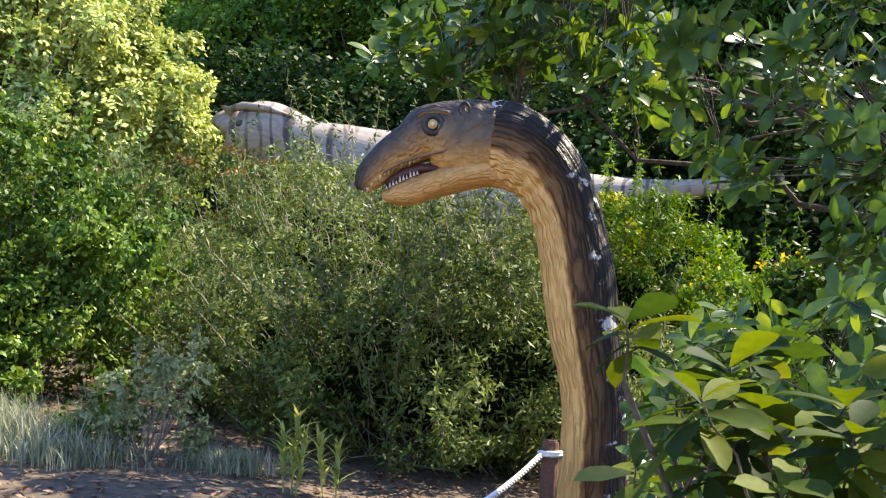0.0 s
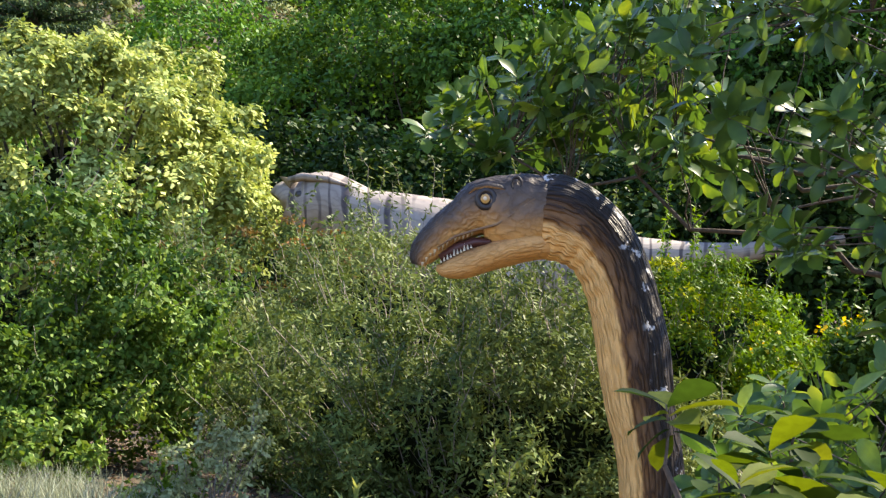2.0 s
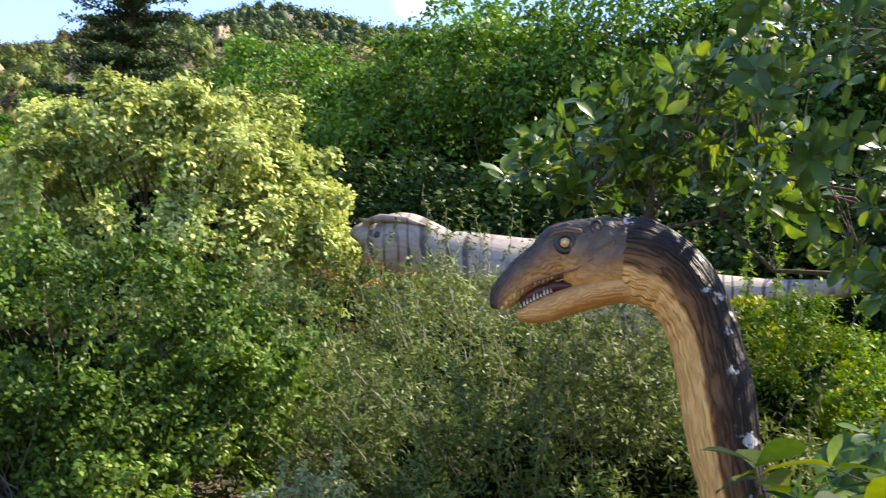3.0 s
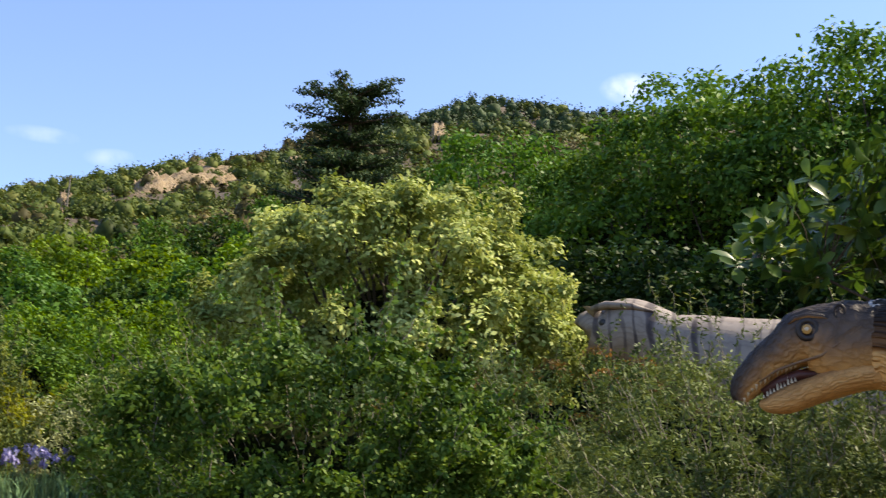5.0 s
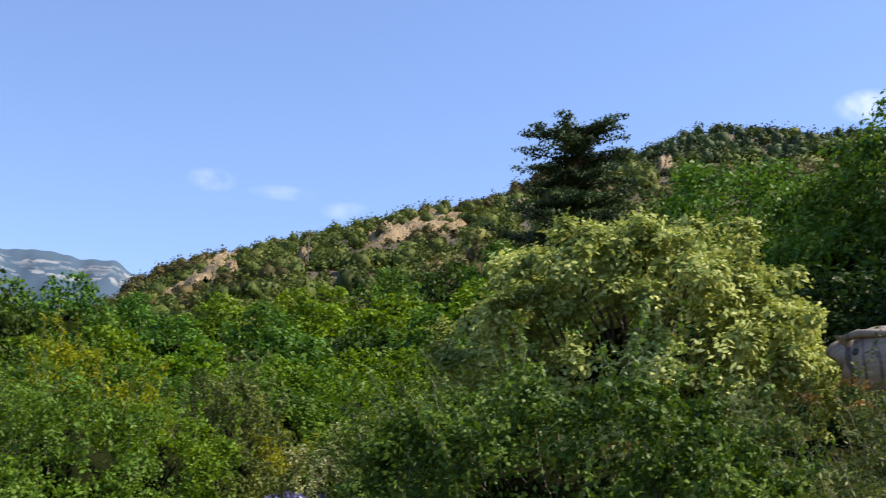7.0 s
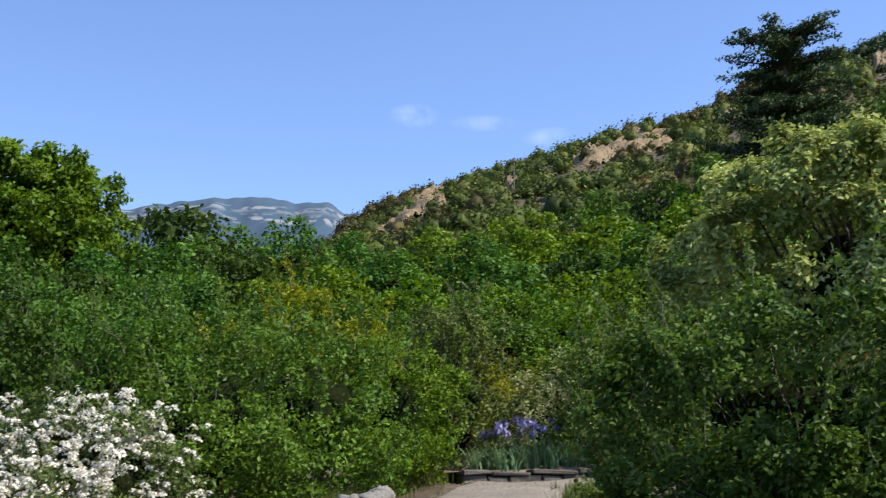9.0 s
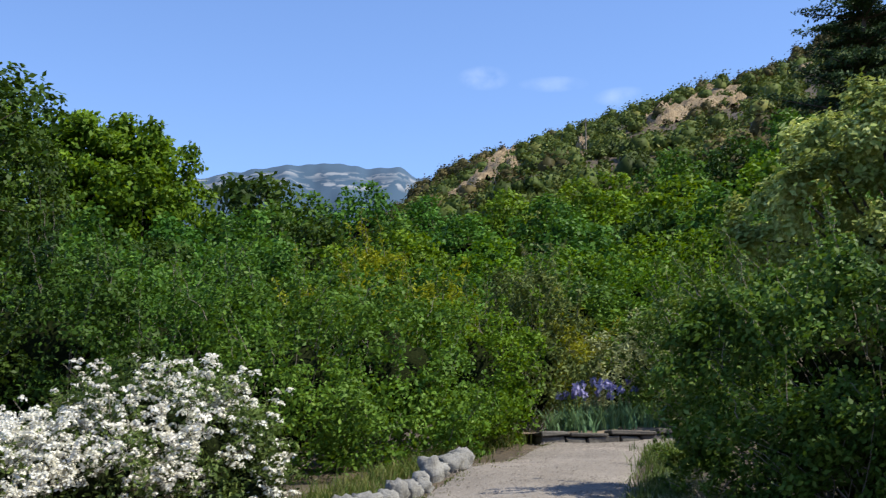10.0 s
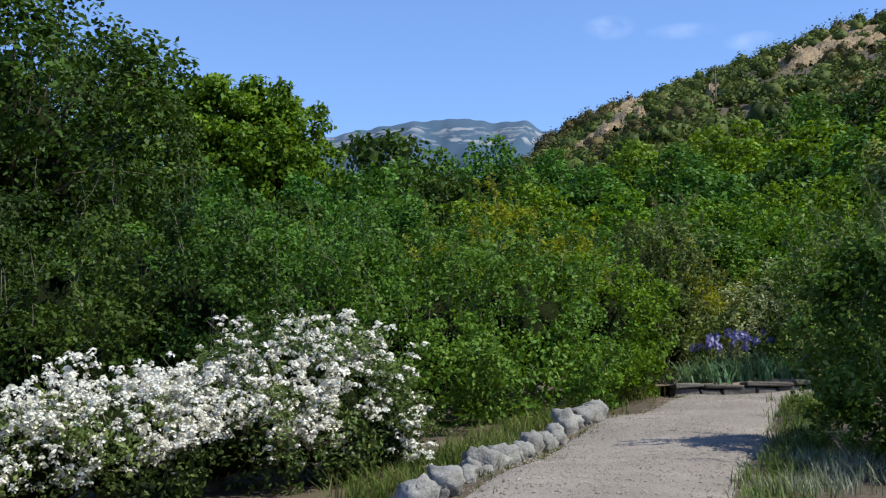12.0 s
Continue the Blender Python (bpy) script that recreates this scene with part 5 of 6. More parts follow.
def leafy(ob, shoots, origin, limbs, size, singles, per=8, nearest=None, twig=0.006, kinds=None):
    """Leaves on shoots (centre, axis); the first ones are parts of their own, the rest is joined. limbs: polylines that carry them."""
    o = Vector(origin)
    lines = list(limbs)
    nodes_ = np.concatenate([ln[0] for ln in limbs])
    rest = []
    made = 0
    order = sorted(range(len(shoots)), key=(lambda i: nearest(shoots[i][0])) if nearest else (lambda i: i))
    for i in order:
        c, ax = shoots[i]
        j = np.argmin(np.linalg.norm(nodes_ - c + np.array([0, 0, 0.15]), axis=1))
        lines.append(limb(nodes_[j], c, twig, twig * 0.5, 0.1, 6))
        for m in rosette_leaves(c, ax, size, per + int(rng.integers(-2, 3)), 0.75 if kinds else 1.0):
            k = int(rng.integers(len(LEAF_KINDS)))
            if made < singles:
                lf = new("leaf", (kinds or LEAF_MESHES)[k])
                lf.parent = ob
                lf.matrix_basis = Matrix.Translation(-o) @ m
                made += 1
            else:
                rest.append((k, m))
    V, F4, F3, off = [], [], [], 0
    for k, m in rest:
        v, f4, f3 = LEAF_KINDS[k]
        a = np.array(m)
        V.append(v @ a[:3, :3].T + a[:3, 3] - np.array(o))
        F4.append(f4 + off)
        F3.append(f3 + off)
        off += len(v)
    if rest:
        tagged(part("foliage", mesh_of("foliage", np.concatenate(V), [np.concatenate(F4), np.concatenate(F3)], L_BIG_REST, True), ob), kind="stuff")
    lines = [(np.asarray(a) - np.array(o), b) for a, b in lines]
    tv, tf = tubes(lines, 5)
    part("branching", mesh_of("branching", tv, tf, BARK, True), ob)


def inside(b, e, poly):
    hit = False
    for (b1, e1), (b2, e2) in zip(poly, poly[1:] + poly[:1]):
        if (e1 > e) != (e2 > e) and b < (b2 - b1) * (e - e1) / (e2 - e1) + b1:
            hit = not hit
    return hit


def shoots_in(poly, r0, r1, count, up=0.5):
    """Shoot ends spread through a sector of space seen from the terrace: bearings, heights in degrees, and distances."""
    bs, es = [q_[0] for q_ in poly], [q_[1] for q_ in poly]
    out = []
    while len(out) < count:
        b, e = rng.uniform(min(bs), max(bs)), rng.uniform(min(es), max(es))
        if inside(b, e, poly):
            r = rng.uniform(r0, r1)
            x, y = polar(b, r)
            ax = unit(np.array([-0.5 - x * 0.05, -0.35, up]) + rng.normal(0, 0.45, 3))
            out.append((np.array([x, y, 1.45 + r * math.tan(radians(e))]), ax))
    return out


def overhanging_tree():
    x, y = 5.6, 7.2
    z = float(ground_z(x, y))
    ob = thing("overhanging_tree", x, y, z, "evergreen tree with large glossy leaves overhanging the statue", "tree")
    shoots = shoots_in([(2.4, 14.2), (1.2, 16.2), (-1, 17.8), (-4, 19.2), (-7, 20.2), (-11, 22), (-11, 12.4), (-8.5, 13.4), (-3, 13.3), (0.5, 13.2)], 7.7, 9.6, 170)
    shoots += shoots_in([(-9.5, 12.6), (-9, 20), (-10.5, 33), (-27, 40), (-27, 9), (-19, 9.2), (-16, 8.4), (-13, 10.2)], 6.4, 9.0, 250)
    shoots += shoots_in([(-18.5, 9.5), (-28, 10), (-28, 2), (-21, 2.5), (-19, 6)], 6.0, 7.6, 60)
    # unseen shoots further right, added to throw shade on the statue and shrubs
    shoots += shoots_in([(-27, 40), (-55, 45), (-55, 8), (-27, 6)], 6.0, 9.0, 110)
    top = np.array([x - 0.5, y + 0.3, 5.2])
    main = limb((x, y, z - 0.1), top, 0.17, 0.09, 0.06, 10)
    limbs = [main]
    for tgt in [(-0.2, 8.5, 3.55), (0.9, 8.9, 4.1), (1.4, 8.2, 3.6), (1.0, 8.6, 3.9), (2.0, 7.9, 3.0), (2.2, 7.4, 4.2), (2.9, 7.6, 5.0), (3.0, 6.6, 3.4), (2.6, 6.2, 2.6), (3.2, 6.0, 2.2), (4.5, 5.5, 3.6), (5.5, 5.2, 4.6), (4.0, 7.5, 6.0)]:
        h = rng.uniform(0.45, 0.95)
        limbs.append(limb(main[0][int(h * 9)], tgt, 0.035, 0.008, 0.12, 14))
    view = np.array([1.0, 8.0, 3.5])
    leafy(ob, shoots, (x, y, z), limbs, 0.185, 300, 9, lambda c: np.linalg.norm(c - view))


def near_shrub(x, y, shoots, label, size, singles, feet=4, name="broadleaf_shrub", per=8, kinds=None):
    z = float(ground_z(x, y))
    ob = thing(name, x, y, z, label, "shrub")
    cs = np.array([c for c, _ in shoots])
    limbs = []
    for i in rng.permutation(len(cs))[:max(feet * 3, 6)]:
        limbs.append(limb((x + rng.normal(0, 0.05), y + rng.normal(0, 0.05), z - 0.05), cs[i] - [0, 0, 0.12], 0.016, 0.006, 0.1, 12))
    leafy(ob, shoots, (x, y, z), limbs, size, singles, per, lambda c: np.linalg.norm(c), 0.004, kinds)


overhanging_tree()
near = [((0.46, 2.44, 1.50), 0.9), ((0.66, 2.42, 1.42), 0.8), ((0.74, 2.55, 1.49), 1.0), ((0.82, 2.2, 1.31), 0.6), ((0.62, 2.42, 1.26), 0.5), ((0.8, 1.72, 1.36), 0.5),
        ((0.54, 2.68, 1.2), 0.6), ((0.76, 2.3, 1.2), 0.6), ((0.84, 2.1, 1.16), 0.5), ((0.96, 2.55, 1.3), 0.6), ((0.9, 2.0, 1.25), 0.6), ((0.7, 2.5, 1.3), 0.7), ((1.05, 2.45, 1.45), 0.8), ((0.6, 2.6, 1.36), 0.6), ((0.55, 2.2, 1.36), 0.7), ((0.68, 2.15, 1.22), 0.6), ((0.98, 2.2, 1.4), 0.8), ((0.88, 2.4, 1.36), 0.8), ((0.64, 2.3, 1.12), 0.5)]
near_shrub(0.85, 2.35, [(np.array(c) + [-0.05, 0, 0.03], unit(np.array([-0.25, -0.2, u + 0.4]) + rng.normal(0, 0.15, 3))) for c, u in near], "young broadleaved shrub with glossy yellow-green leaves close by", 0.135, 300, per=13, kinds=YOUNG_MESHES)
near_shrub(1.25, 4.4, shoots_in([(-10.6, -1), (-12.5, 2.4), (-16, 4.2), (-21, 5.5), (-28, 6), (-28, -9), (-10, -9), (-9.6, -4)], 4.0, 5.6, 230), "dense evergreen shrub with glossy dark leaves by the rope", 0.12, 300)


# ---- rope barrier ----
def post(x, y, height):
    z = float(ground_z(x, y))
    ob = thing("barrier_post", x, y, z, "rust-brown wooden post of the rope barrier", "post", "rope barrier posts")
    bm = bmesh.new()
    bmesh.ops.create_cone(bm, cap_ends=True, segments=12, radius1=0.052, radius2=0.046, depth=height + 0.1)
    bmesh.ops.translate(bm, verts=bm.verts, vec=(0, 0, height / 2 - 0.05))
    bmesh.ops.bevel(bm, geom=[e for e in bm.edges if all(v.co.z > height - 0.02 for v in e.verts)], offset=0.01, segments=2, affect="EDGES")
    me = bpy.data.meshes.new("pole")
    bm.to_mesh(me)
    bm.free()
    me.materials.append(rough_material("rusty_wood", [(0.05, 0.02, 0.012), (0.11, 0.045, 0.025), (0.17, 0.08, 0.045)], 5, 50, 0.8, 0.5, 0.01))
    part("pole", me, ob)
    a = np.linspace(0, 4 * np.pi, 40)
    loop = np.stack([np.cos(a) * 0.06, np.sin(a) * 0.06, height - 0.09 + a * 0.0022], 1)
    tv, tf = tubes([(loop, np.full(40, 0.011))], 7)
    part("rope_loop", mesh_of("rope_loop", tv, tf, ROPE, True), ob, "white rope wound round the post")
    return z + height


ROPE = rough_material("white_rope", [(0.45, 0.43, 0.4), (0.62, 0.6, 0.57), (0.75, 0.74, 0.72)], 20, 120, 0.85, 0.5, 0.004)
za = post(0.84, 6.8, 0.62)
zb = post(-0.55, 4.1, 0.55)
s = np.linspace(0, 1, 240)[:, None]
line = np.array([0.80, 6.78, za - 0.07]) * (1 - s) + np.array([-0.52, 4.12, zb - 0.07]) * s
line[:, 2] -= 0.9 * (s * (1 - s))[:, 0] * 0.9
strands = []
for k in range(3):
    a = s[:, 0] * 3.0 / 0.1 * 2 * np.pi + k * 2 * np.pi / 3
    strands.append((line + np.stack([np.cos(a) * 0.01, np.sin(a) * 0.5 * 0.01, np.sin(a) * 0.01], 1), np.full(240, 0.007)))
tv, tf = tubes(strands, 6)
rope = new("rope", mesh_of("rope", tv, tf, ROPE, True))
tagged(rope, "white twisted rope slung between the barrier posts", "rope")


# ---- stones ----
def stone_mesh(seed, sx, sy, sz, name="stone", mat=None, boxy=0.5, rugged=1.0):
    bm = bmesh.new()
    bmesh.ops.create_icosphere(bm, subdivisions=3 if boxy < 0.6 else 2, radius=1.0)
    for v in bm.verts:
        c = v.co.normalized()
        m = max(abs(c.x), abs(c.y), abs(c.z))
        c = c * (1 - boxy) + c / m * boxy * 0.9
        k = 1 + rugged * (0.32 * noise.noise(c * 1.6 + Vector((seed * 3.7, 0, 0))) + 0.24 * noise.noise(c * 3.6 + Vector((0, seed, 0))) + 0.1 * noise.noise(c * 8))
        v.co = Vector((c.x * sx, c.y * sy, c.z * sz)) * k
    me = bpy.data.meshes.new(name)
    for fc in bm.faces:
        fc.smooth = True
    bm.to_mesh(me)
    bm.free()
    me.materials.append(mat or STONE)
    return me


edging = thing("stone_edging", *el_[40], float(ground_z(*el_[40])), "row of rough pale boulders edging the gravel path", "edging", kind="structure")
base = Vector((*el_[40], float(ground_z(*el_[40]))))
kinds = [stone_mesh(i, 0.13, 0.1, 0.115, "stone", STONE, 0.5, 1.15) for i in range(7)]
seg = np.concatenate([[0], np.cumsum(np.linalg.norm(np.diff(el_, axis=0), axis=1))])
d = 7.0
i = 0
while d < 19.0:
    x, y = np.interp(d, seg, el_[:, 0]), np.interp(d, seg, el_[:, 1])
    x += rng.normal(-0.12, 0.04)
    k = rng.choice([0.45, 0.6, 0.75, 0.95, 1.2]) * rng.uniform(0.85, 1.15) * (1.2 if 16.4 < d < 17.0 else 1.0)
    ob = new("stone", kinds[i % 7])
    ob.parent = edging
    ob.matrix_basis = Matrix.Translation(Vector((x, y, float(ground_z(x, y)) + 0.055 * k)) - base) @ pose(0, 0, 0, rng.uniform(-15, 15), rng.uniform(-15, 15), rng.uniform(0, 360)) @ Matrix.Diagonal((k, k, k * rng.uniform(0.8, 1.25), 1))
    d += 0.25 * k
    i += 1

# low stone wall across the end of the path, with a raised bed behind it
wa, wb = np.array(polar(37.0, 18.2)), np.array(polar(28.0, 19.3))
wz = float(ground_z(*((wa + wb) / 2)))
wall = thing("wall_1", *((wa + wb) / 2), wz, "low dark stone wall holding the iris bed", "wall", kind="structure")
along = unit(wb - wa)
ang = math.degrees(math.atan2(along[1], along[0]))
total = np.linalg.norm(wb - wa)


def block_mesh(lx, ly, lz):
    bm = bmesh.new()
    bmesh.ops.create_cube(bm, size=1.0)
    for v in bm.verts:
        v.co = Vector((v.co.x * lx, v.co.y * ly, v.co.z * lz)) + Vector(rng.normal(0, 0.012, 3))
    bmesh.ops.bevel(bm, geom=list(bm.edges), offset=0.014, segments=1, affect="EDGES")
    me = bpy.data.meshes.new("stone")
    bm.to_mesh(me)
    bm.free()
    me.materials.append(WALLSTONE)
    return me


blocks = [block_mesh(w_, 0.28, 0.13) for w_ in (0.3, 0.36, 0.42, 0.5)]
caps = [block_mesh(w_, 0.33, 0.06) for w_ in (0.45, 0.6, 0.7)]
for kinds_, h0 in ((blocks, 0.055), (caps, 0.155)):
    d = 0.0
    while d < total:
        me = kinds_[int(rng.integers(len(kinds_)))]
        ln = max(v.co.x for v in me.vertices) * 2
        p = wa + along * (d + ln / 2)
        ob = new("stone", me)
        ob.parent = wall
        gz_ = float(ground_z(*p))
        ob.matrix_basis = Matrix.Translation((p[0] - (wa + wb)[0] / 2, p[1] - (wa + wb)[1] / 2, gz_ - wz + h0 + rng.normal(0, 0.006))) @ pose(0, 0, 0, 0, rng.normal(0, 1.5), ang + rng.normal(0, 2))
        d += ln + 0.012
out = np.array([-along[1], along[0]])
u, w = np.meshgrid(np.linspace(-0.2, total + 0.2, 24), np.linspace(0.05, 3.0, 10), indexing="ij")
bx, by = wa[0] + along[0] * u + out[0] * w, wa[1] + along[1] * u + out[1] * w
bz = ground_z(bx, by) + 0.16 * np.clip(1.3 - w / 3.0, 0, 1) + 0.02 * np.sin(u * 9) * np.cos(w * 7)
i, j = np.meshgrid(np.arange(23), np.arange(9), indexing="ij")
q = np.stack([i * 10 + j, (i + 1) * 10 + j, (i + 1) * 10 + j + 1, i * 10 + j + 1], -1).reshape(-1, 4)
bed = new("flower_bed", mesh_of("flower_bed", np.stack([bx, by, bz], -1).reshape(-1, 3), q, SOIL, True))
tagged(bed, "dark earth of the raised iris bed", "flower bed", kind="structure")


# ---- blade-leaved plants ----
def blades(n, spread, height, width, lean=0.35, k=5):
    """Narrow upright leaves from one foot, bending outwards."""
    V, F, o = [], [], 0
    for i in range(n):
        a, h = rng.uniform(0, 2 * np.pi), height * rng.uniform(0.6, 1.1)
        foot = np.array([rng.normal(0, spread), rng.normal(0, spread), 0])
        d = np.array([math.cos(a), math.sin(a), 0])
        sd = np.array([-math.sin(a), math.cos(a), 0])
        ln = lean * rng.uniform(0.3, 1.5)
        s = np.linspace(0, 1, k)
        c = foot + d * (ln * h * s ** 2)[:, None] + np.array([0, 0, 1.0]) * (h * (s - 0.25 * ln * s ** 2))[:, None]
        w = width * 0.5 * np.interp(s, [0, 0.35, 1], [0.7, 1.0, 0.05])
        V.append(np.stack([c + sd * w[:, None], c - sd * w[:, None]], 1).reshape(-1, 3))
        q_ = np.arange(k - 1) * 2
        F.append(np.stack([q_, q_ + 1, q_ + 3, q_ + 2], 1) + o)
        o += 2 * k
    return np.concatenate(V), np.concatenate(F)


L_IRIS = leaf_material("leaf_iris", [(0.08, 0.15, 0.06), (0.13, 0.22, 0.1), (0.19, 0.29, 0.15)], 0.5, 0.25, 4, 0.2)
L_GRASS = leaf_material("grass_blade", [(0.035, 0.07, 0.0105), (0.07, 0.119, 0.021), (0.14, 0.154, 0.042), (0.21, 0.182, 0.091)], 0.6, 0.3, 2, 0.3)
L_NARROW = leaf_material("leaf_narrow_pale", [(0.2, 0.25, 0.0625), (0.325, 0.375, 0.112), (0.45, 0.5, 0.188)], 0.45, 0.3, 4, 0.2)
L_LAVENDER = leaf_material("leaf_silvery", [(0.09, 0.112, 0.06), (0.165, 0.188, 0.112), (0.255, 0.277, 0.188), (0.36, 0.375, 0.27)], 0.6, 0.2, 4, 0.25)
for i in range(30):
    bb = 36.3 - 5.2 * (i + rng.uniform(-0.4, 0.4)) / 30
    x, y = polar(bb, rng.uniform(18.9, 20.3))
    z = float(ground_z(x, y)) + 0.13
    flower = i in (3, 5, 7, 9, 11, 14, 16, 19, 22)
    ob = thing("iris", x, y, z, "iris with violet flowers above sword leaves" if flower else "clump of green sword-shaped iris leaves", "iris", "irises in the raised bed")
    v, f = blades(16, 0.07, 0.5, 0.035, 0.5)
    part("leaf_fan", mesh_of("leaf_fan", v, f, L_IRIS), ob)
    if flower:
        for s_ in range(2):
            h = rng.uniform(0.52, 0.74)
            ex, ey = rng.normal(0, 0.1), rng.normal(0, 0.06)
            tv, tf = tubes([limb((ex * 0.3, ey * 0.3, 0), (ex, ey, h), 0.007, 0.005, 0.03, 6)], 5)
            part("stalk", mesh_of("stalk", tv, tf, L_IRIS, True), ob)
            a = np.arange(18) * 2.1
            up = np.where(np.arange(18) % 2, 0.9, -0.5)
            nrm = np.stack([np.cos(a), np.sin(a), up * 0.3], 1)
            pp = np.array([ex, ey, h]) + np.stack([np.cos(a) * 0.025, np.sin(a) * 0.025, up * 0.04 + 0.03], 1)
            v, f = leaves(pp, nrm, 0.075, 0.055, 0.35)
            part("flower", mesh_of("flower", v, f, IRIS_PETAL), ob, "violet iris flower")


def tuft(x, y, n, spread, height, width, mat, label, category, name, group="", lean=0.35, lift=0.0):
    ob = thing(name, x, y, float(ground_z(x, y)) + lift, label, category, group, rng.uniform(0, 360))
    tagged(part("foliage", mesh_of("foliage", *blades(n, spread, height, width, lean), mat), ob), kind="stuff")
    return ob


for b, r, n, sp, h in [(16.2, 7.9, 330, 0.22, 0.36), (17.8, 8.3, 280, 0.2, 0.4), (14.6, 7.6, 200, 0.16, 0.26), (19.4, 8.0, 280, 0.2, 0.4), (8.0, 7.9, 160, 0.1, 0.22), (6.9, 8.0, 140, 0.09, 0.2),
                       (31.3, 10.4, 200, 0.2, 0.2), (30.8, 11.6, 160, 0.18, 0.2), (31.6, 9.2, 200, 0.2, 0.2), (30.4, 12.6, 140, 0.16, 0.18), (29.6, 9.8, 200, 0.2, 0.22)]:
    x, y = polar(b, r)
    tuft(x, y, int(n * 1.7), sp * 1.1, h * 0.92, 0.007, L_LAVENDER, "silvery grey lavender-like clump on the ground", "plant", "grey_plant", "silvery plants", 0.6)
for b, r, n, h in [(4.7, 7.5, 3, 0.6), (2.5, 7.55, 2, 0.54)]:
    x, y = polar(b, r)
    ob = thing("narrow_leaf_plant", x, y, float(ground_z(x, y)), "small plant with whorls of narrow pale green leaves", "plant", "young plants in the bed", rng.uniform(0, 360))
    for s_ in range(n):
        foot = np.array([rng.normal(0, 0.05), rng.normal(0, 0.05), -0.01])
        tip = foot * 1.8 + [0, 0, h * rng.uniform(0.55, 0.85)]
        stem = limb(foot, tip, 0.006, 0.003, 0.05, 8)
        part("stem", mesh_of("stem", *tubes([stem], 5), L_NARROW, True), ob)
        V, F, o = [], [], 0
        for q in np.linspace(0.3, 1.0, 9):
            v, f = blades(4, 0.003, 0.17 - 0.03 * q, 0.027, 1.5 - 0.8 * q)
            V.append(v + foot + (tip - foot) * q)
            F.append(f + o)
            o += len(v)
        part("foliage", mesh_of("foliage", np.concatenate(V), np.concatenate(F), L_NARROW), ob)
for b, r, w, h, mat, lab in [(11.2, 8.0, 0.85, 0.78, L_GREY, "small shrub with greyish leaves on bare earth"), (13.6, 8.2, 0.55, 0.36, L_BRIGHT, "low bright green shrublet"),
                             (30.0, 14.2, 1.0, 0.5, L_PRIVET, "low green shrub at the path's edge"), (29.6, 11.0, 0.9, 0.5, L_PRIVET, "low green shrub at the path's edge"),
                             (-8, 10.0, 1.4, 0.6, L_PRIVET, "low green plants behind the statue")]:
    x, y = polar(b, r)
    bush(x, y, w, w * 0.8, h, mat, 1800 if w < 1 else 4000, 0.12 if w < 1 else 0.16, lab, "shrub", (0.045, 0.024), 30, 30, "low_shrub", sprays=16)


# ---- ground cover ----
def scatter(name, n, b0, b1, r0, r1, mat, length, width, label, category, skip=None, lift=0.01):
    b = rng.uniform(b0, b1, n)
    r = np.sqrt(rng.uniform(r0 ** 2, r1 ** 2, n))
    x, y = -np.sin(np.radians(b)) * r, np.cos(np.radians(b)) * r
    v, f = leaves(np.stack([x, y, ground_z(x, y) + lift], 1), np.tile([0, 0, 1.0], (n, 1)), length, width, 0.3)
    tagged(new(name, mesh_of(name, v, f, mat)), label, category, kind="stuff")


L_LITTER = leaf_material("dry_leaf", [(0.06, 0.035, 0.02), (0.13, 0.075, 0.045), (0.22, 0.14, 0.09), (0.34, 0.25, 0.18)], 0.8, 0.1, 1.0, 0.3)
scatter("leaf_litter", 12000, -12, 24, 5.5, 15, L_LITTER, 0.06, 0.03, "dry brown leaf litter on the earth", "leaf litter")


def grass(name, pts, n, height, label, mat=None):
    V, F, o = [], [], 0
    for i in range(n):
        c = pts[rng.integers(len(pts))] + rng.normal(0, 0.14, 2)
        v, f = blades(7, 0.04, height * rng.uniform(0.5, 1.2), 0.012, 0.6, 3)
        v = v + [c[0], c[1], float(ground_z(*c))]
        V.append(v)
        F.append(f + o)
        o += len(v)
    tagged(new(name, mesh_of(name, np.concatenate(V), np.concatenate(F), mat or L_GRASS)), label, "grass", kind="stuff")


grass("grass", el_[38:86] + [-0.5, -0.3], 700, 0.24, "green grass behind the stone edging")
grass("verge", el_[38:84] + [0.22, 0.1], 240, 0.07, "thin dry grass along the path's edge")
grass("bank_grass", er_[30:80] + [0.2, 0.1], 520, 0.2, "grey-green grass on the bank of the path", L_OLIVE)

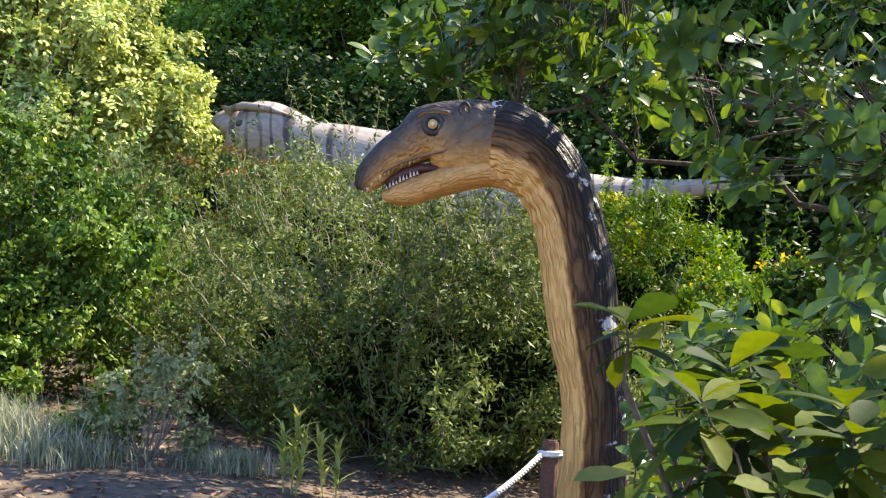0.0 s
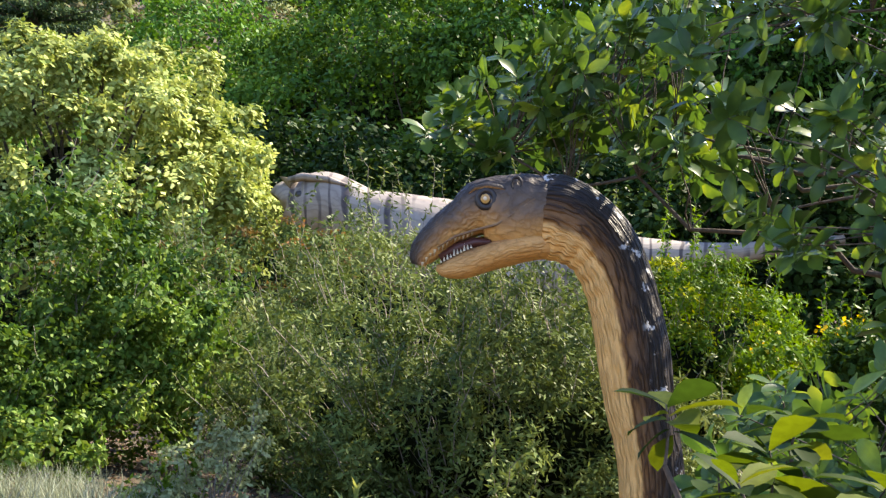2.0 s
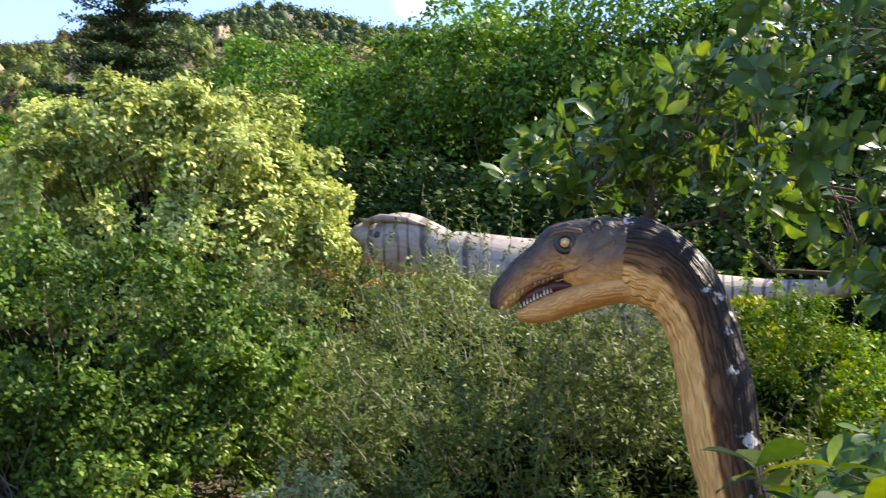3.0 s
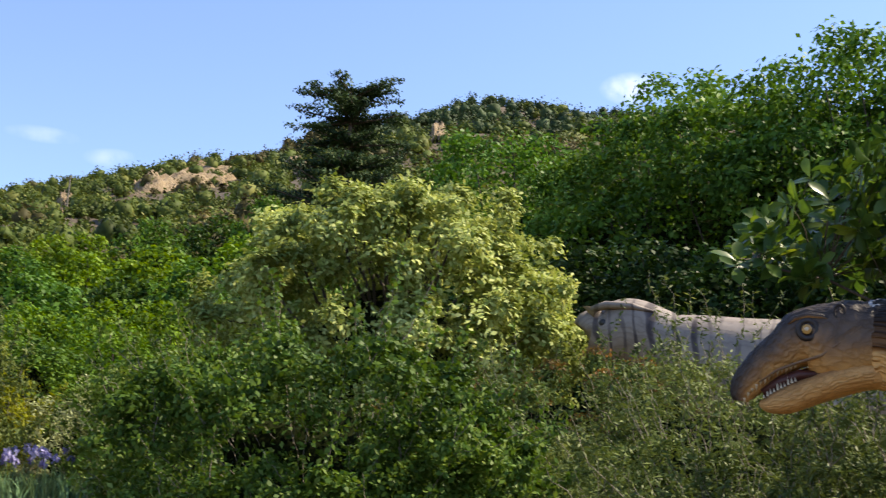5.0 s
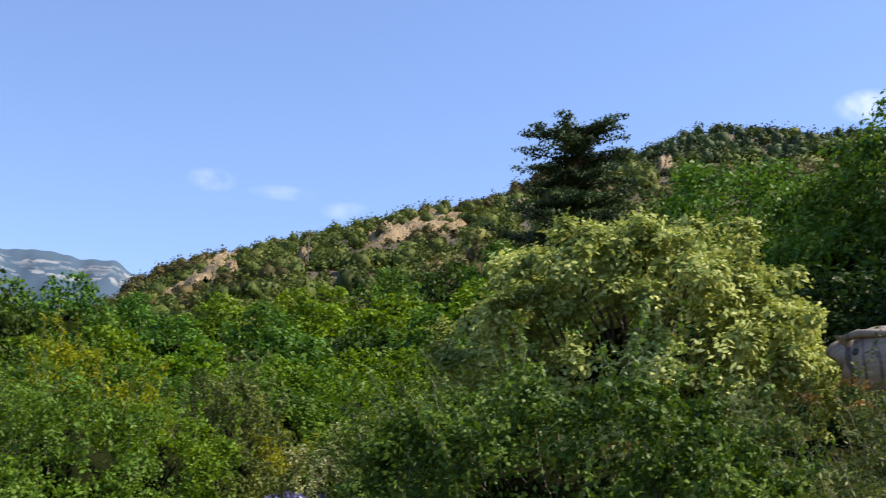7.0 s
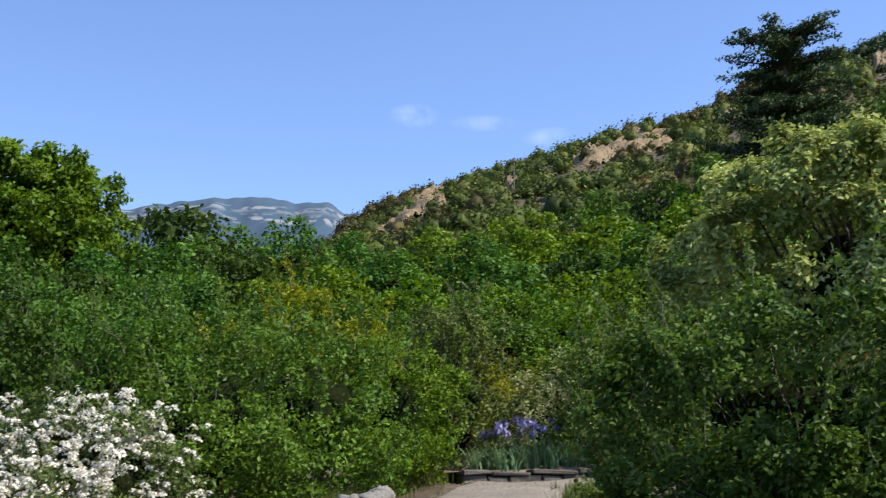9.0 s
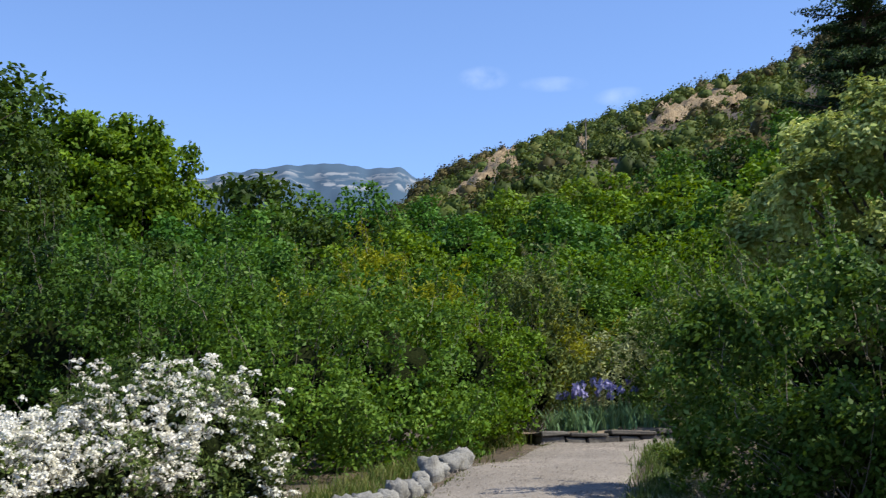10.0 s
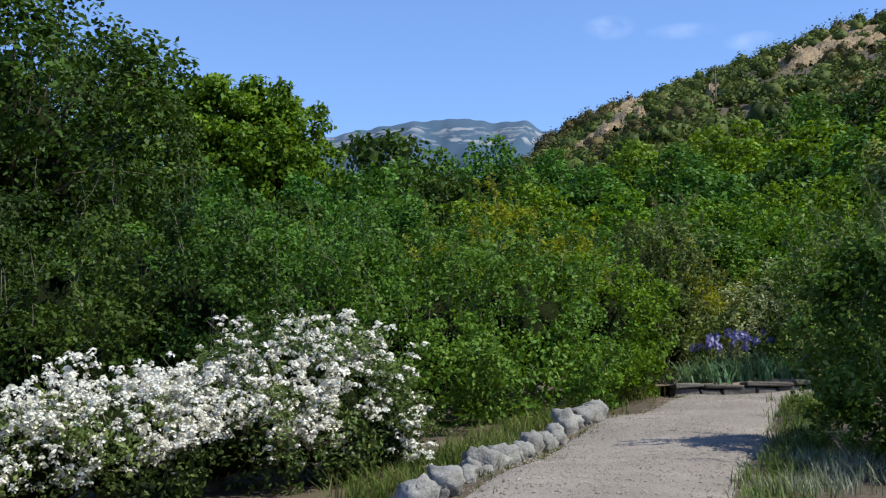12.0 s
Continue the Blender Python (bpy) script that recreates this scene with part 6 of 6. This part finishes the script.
# loose stones of the gravel
n = 9000
t = rng.uniform(0.35, 1, n) * 88
w = rng.uniform(0.03, 0.97, n)
i0 = t.astype(int)
cx = el_[i0] * (1 - w)[:, None] + er_[i0] * w[:, None] + rng.normal(0, 0.06, (n, 2))
cz = ground_z(cx[:, 0], cx[:, 1]) + 0.035 + 0.03 * np.sin(w * np.pi)
oct_ = np.array([(1, 0, 0), (0, 1, 0), (-1, 0, 0), (0, -1, 0), (0, 0, 0.7)], float)
sz = rng.uniform(0.005, 0.014, (n, 1, 1))
V = oct_[None] * sz * rng.uniform(0.7, 1.3, (n, 5, 1)) + np.dstack([cx[:, :1], cx[:, 1:], cz[:, None]])
F = np.array([(0, 1, 4), (1, 2, 4), (2, 3, 4), (3, 0, 4)])[None] + (np.arange(n) * 5)[:, None, None]
PEBBLE = leaf_material("pebble", [(0.108, 0.095, 0.0765), (0.184, 0.16, 0.135), (0.259, 0.225, 0.189), (0.367, 0.32, 0.27)], 0.9, 0.0, 2, 0.1)
tagged(new("loose_gravel", mesh_of("loose_gravel", V.reshape(-1, 3), F.reshape(-1, 3), PEBBLE)), "loose pale stones on the gravel path", "gravel", kind="stuff")

# bare pole among the trees of the hillside
x, y = polar(33.6, 235)
z = float(ground_z(x, y))
pole = thing("utility_pole", x, y, z, "thin grey pole standing among hillside trees", "pole")
tv, tf = tubes([limb((0, 0, -0.5), (0, 0, 8.5), 0.17, 0.12, 0.0, 5)], 8)
part("mast", mesh_of("mast", tv, tf, TWIG, True), pole)
tv, tf = tubes([(np.array([(-0.9, 0, 7.9), (0, 0, 7.95), (0.9, 0, 7.9)]), np.full(3, 0.07))], 6)
part("crossarm", mesh_of("crossarm", tv, tf, TWIG, True), pole)

# low growth at the foot of the glossy shrub
for b, r, w, h in [(23.4, 9.9, 2.0, 1.15), (19.6, 9.7, 1.6, 0.95)]:
    x, y = polar(b, r)
    bush(x, y, w, 1.3, h, L_PRIVET, 9000, 0.26, "low glossy green growth at the shrub's foot", leaf=(0.062, 0.036), lumps=60, twigs=30, sprays=40, low=-0.8)
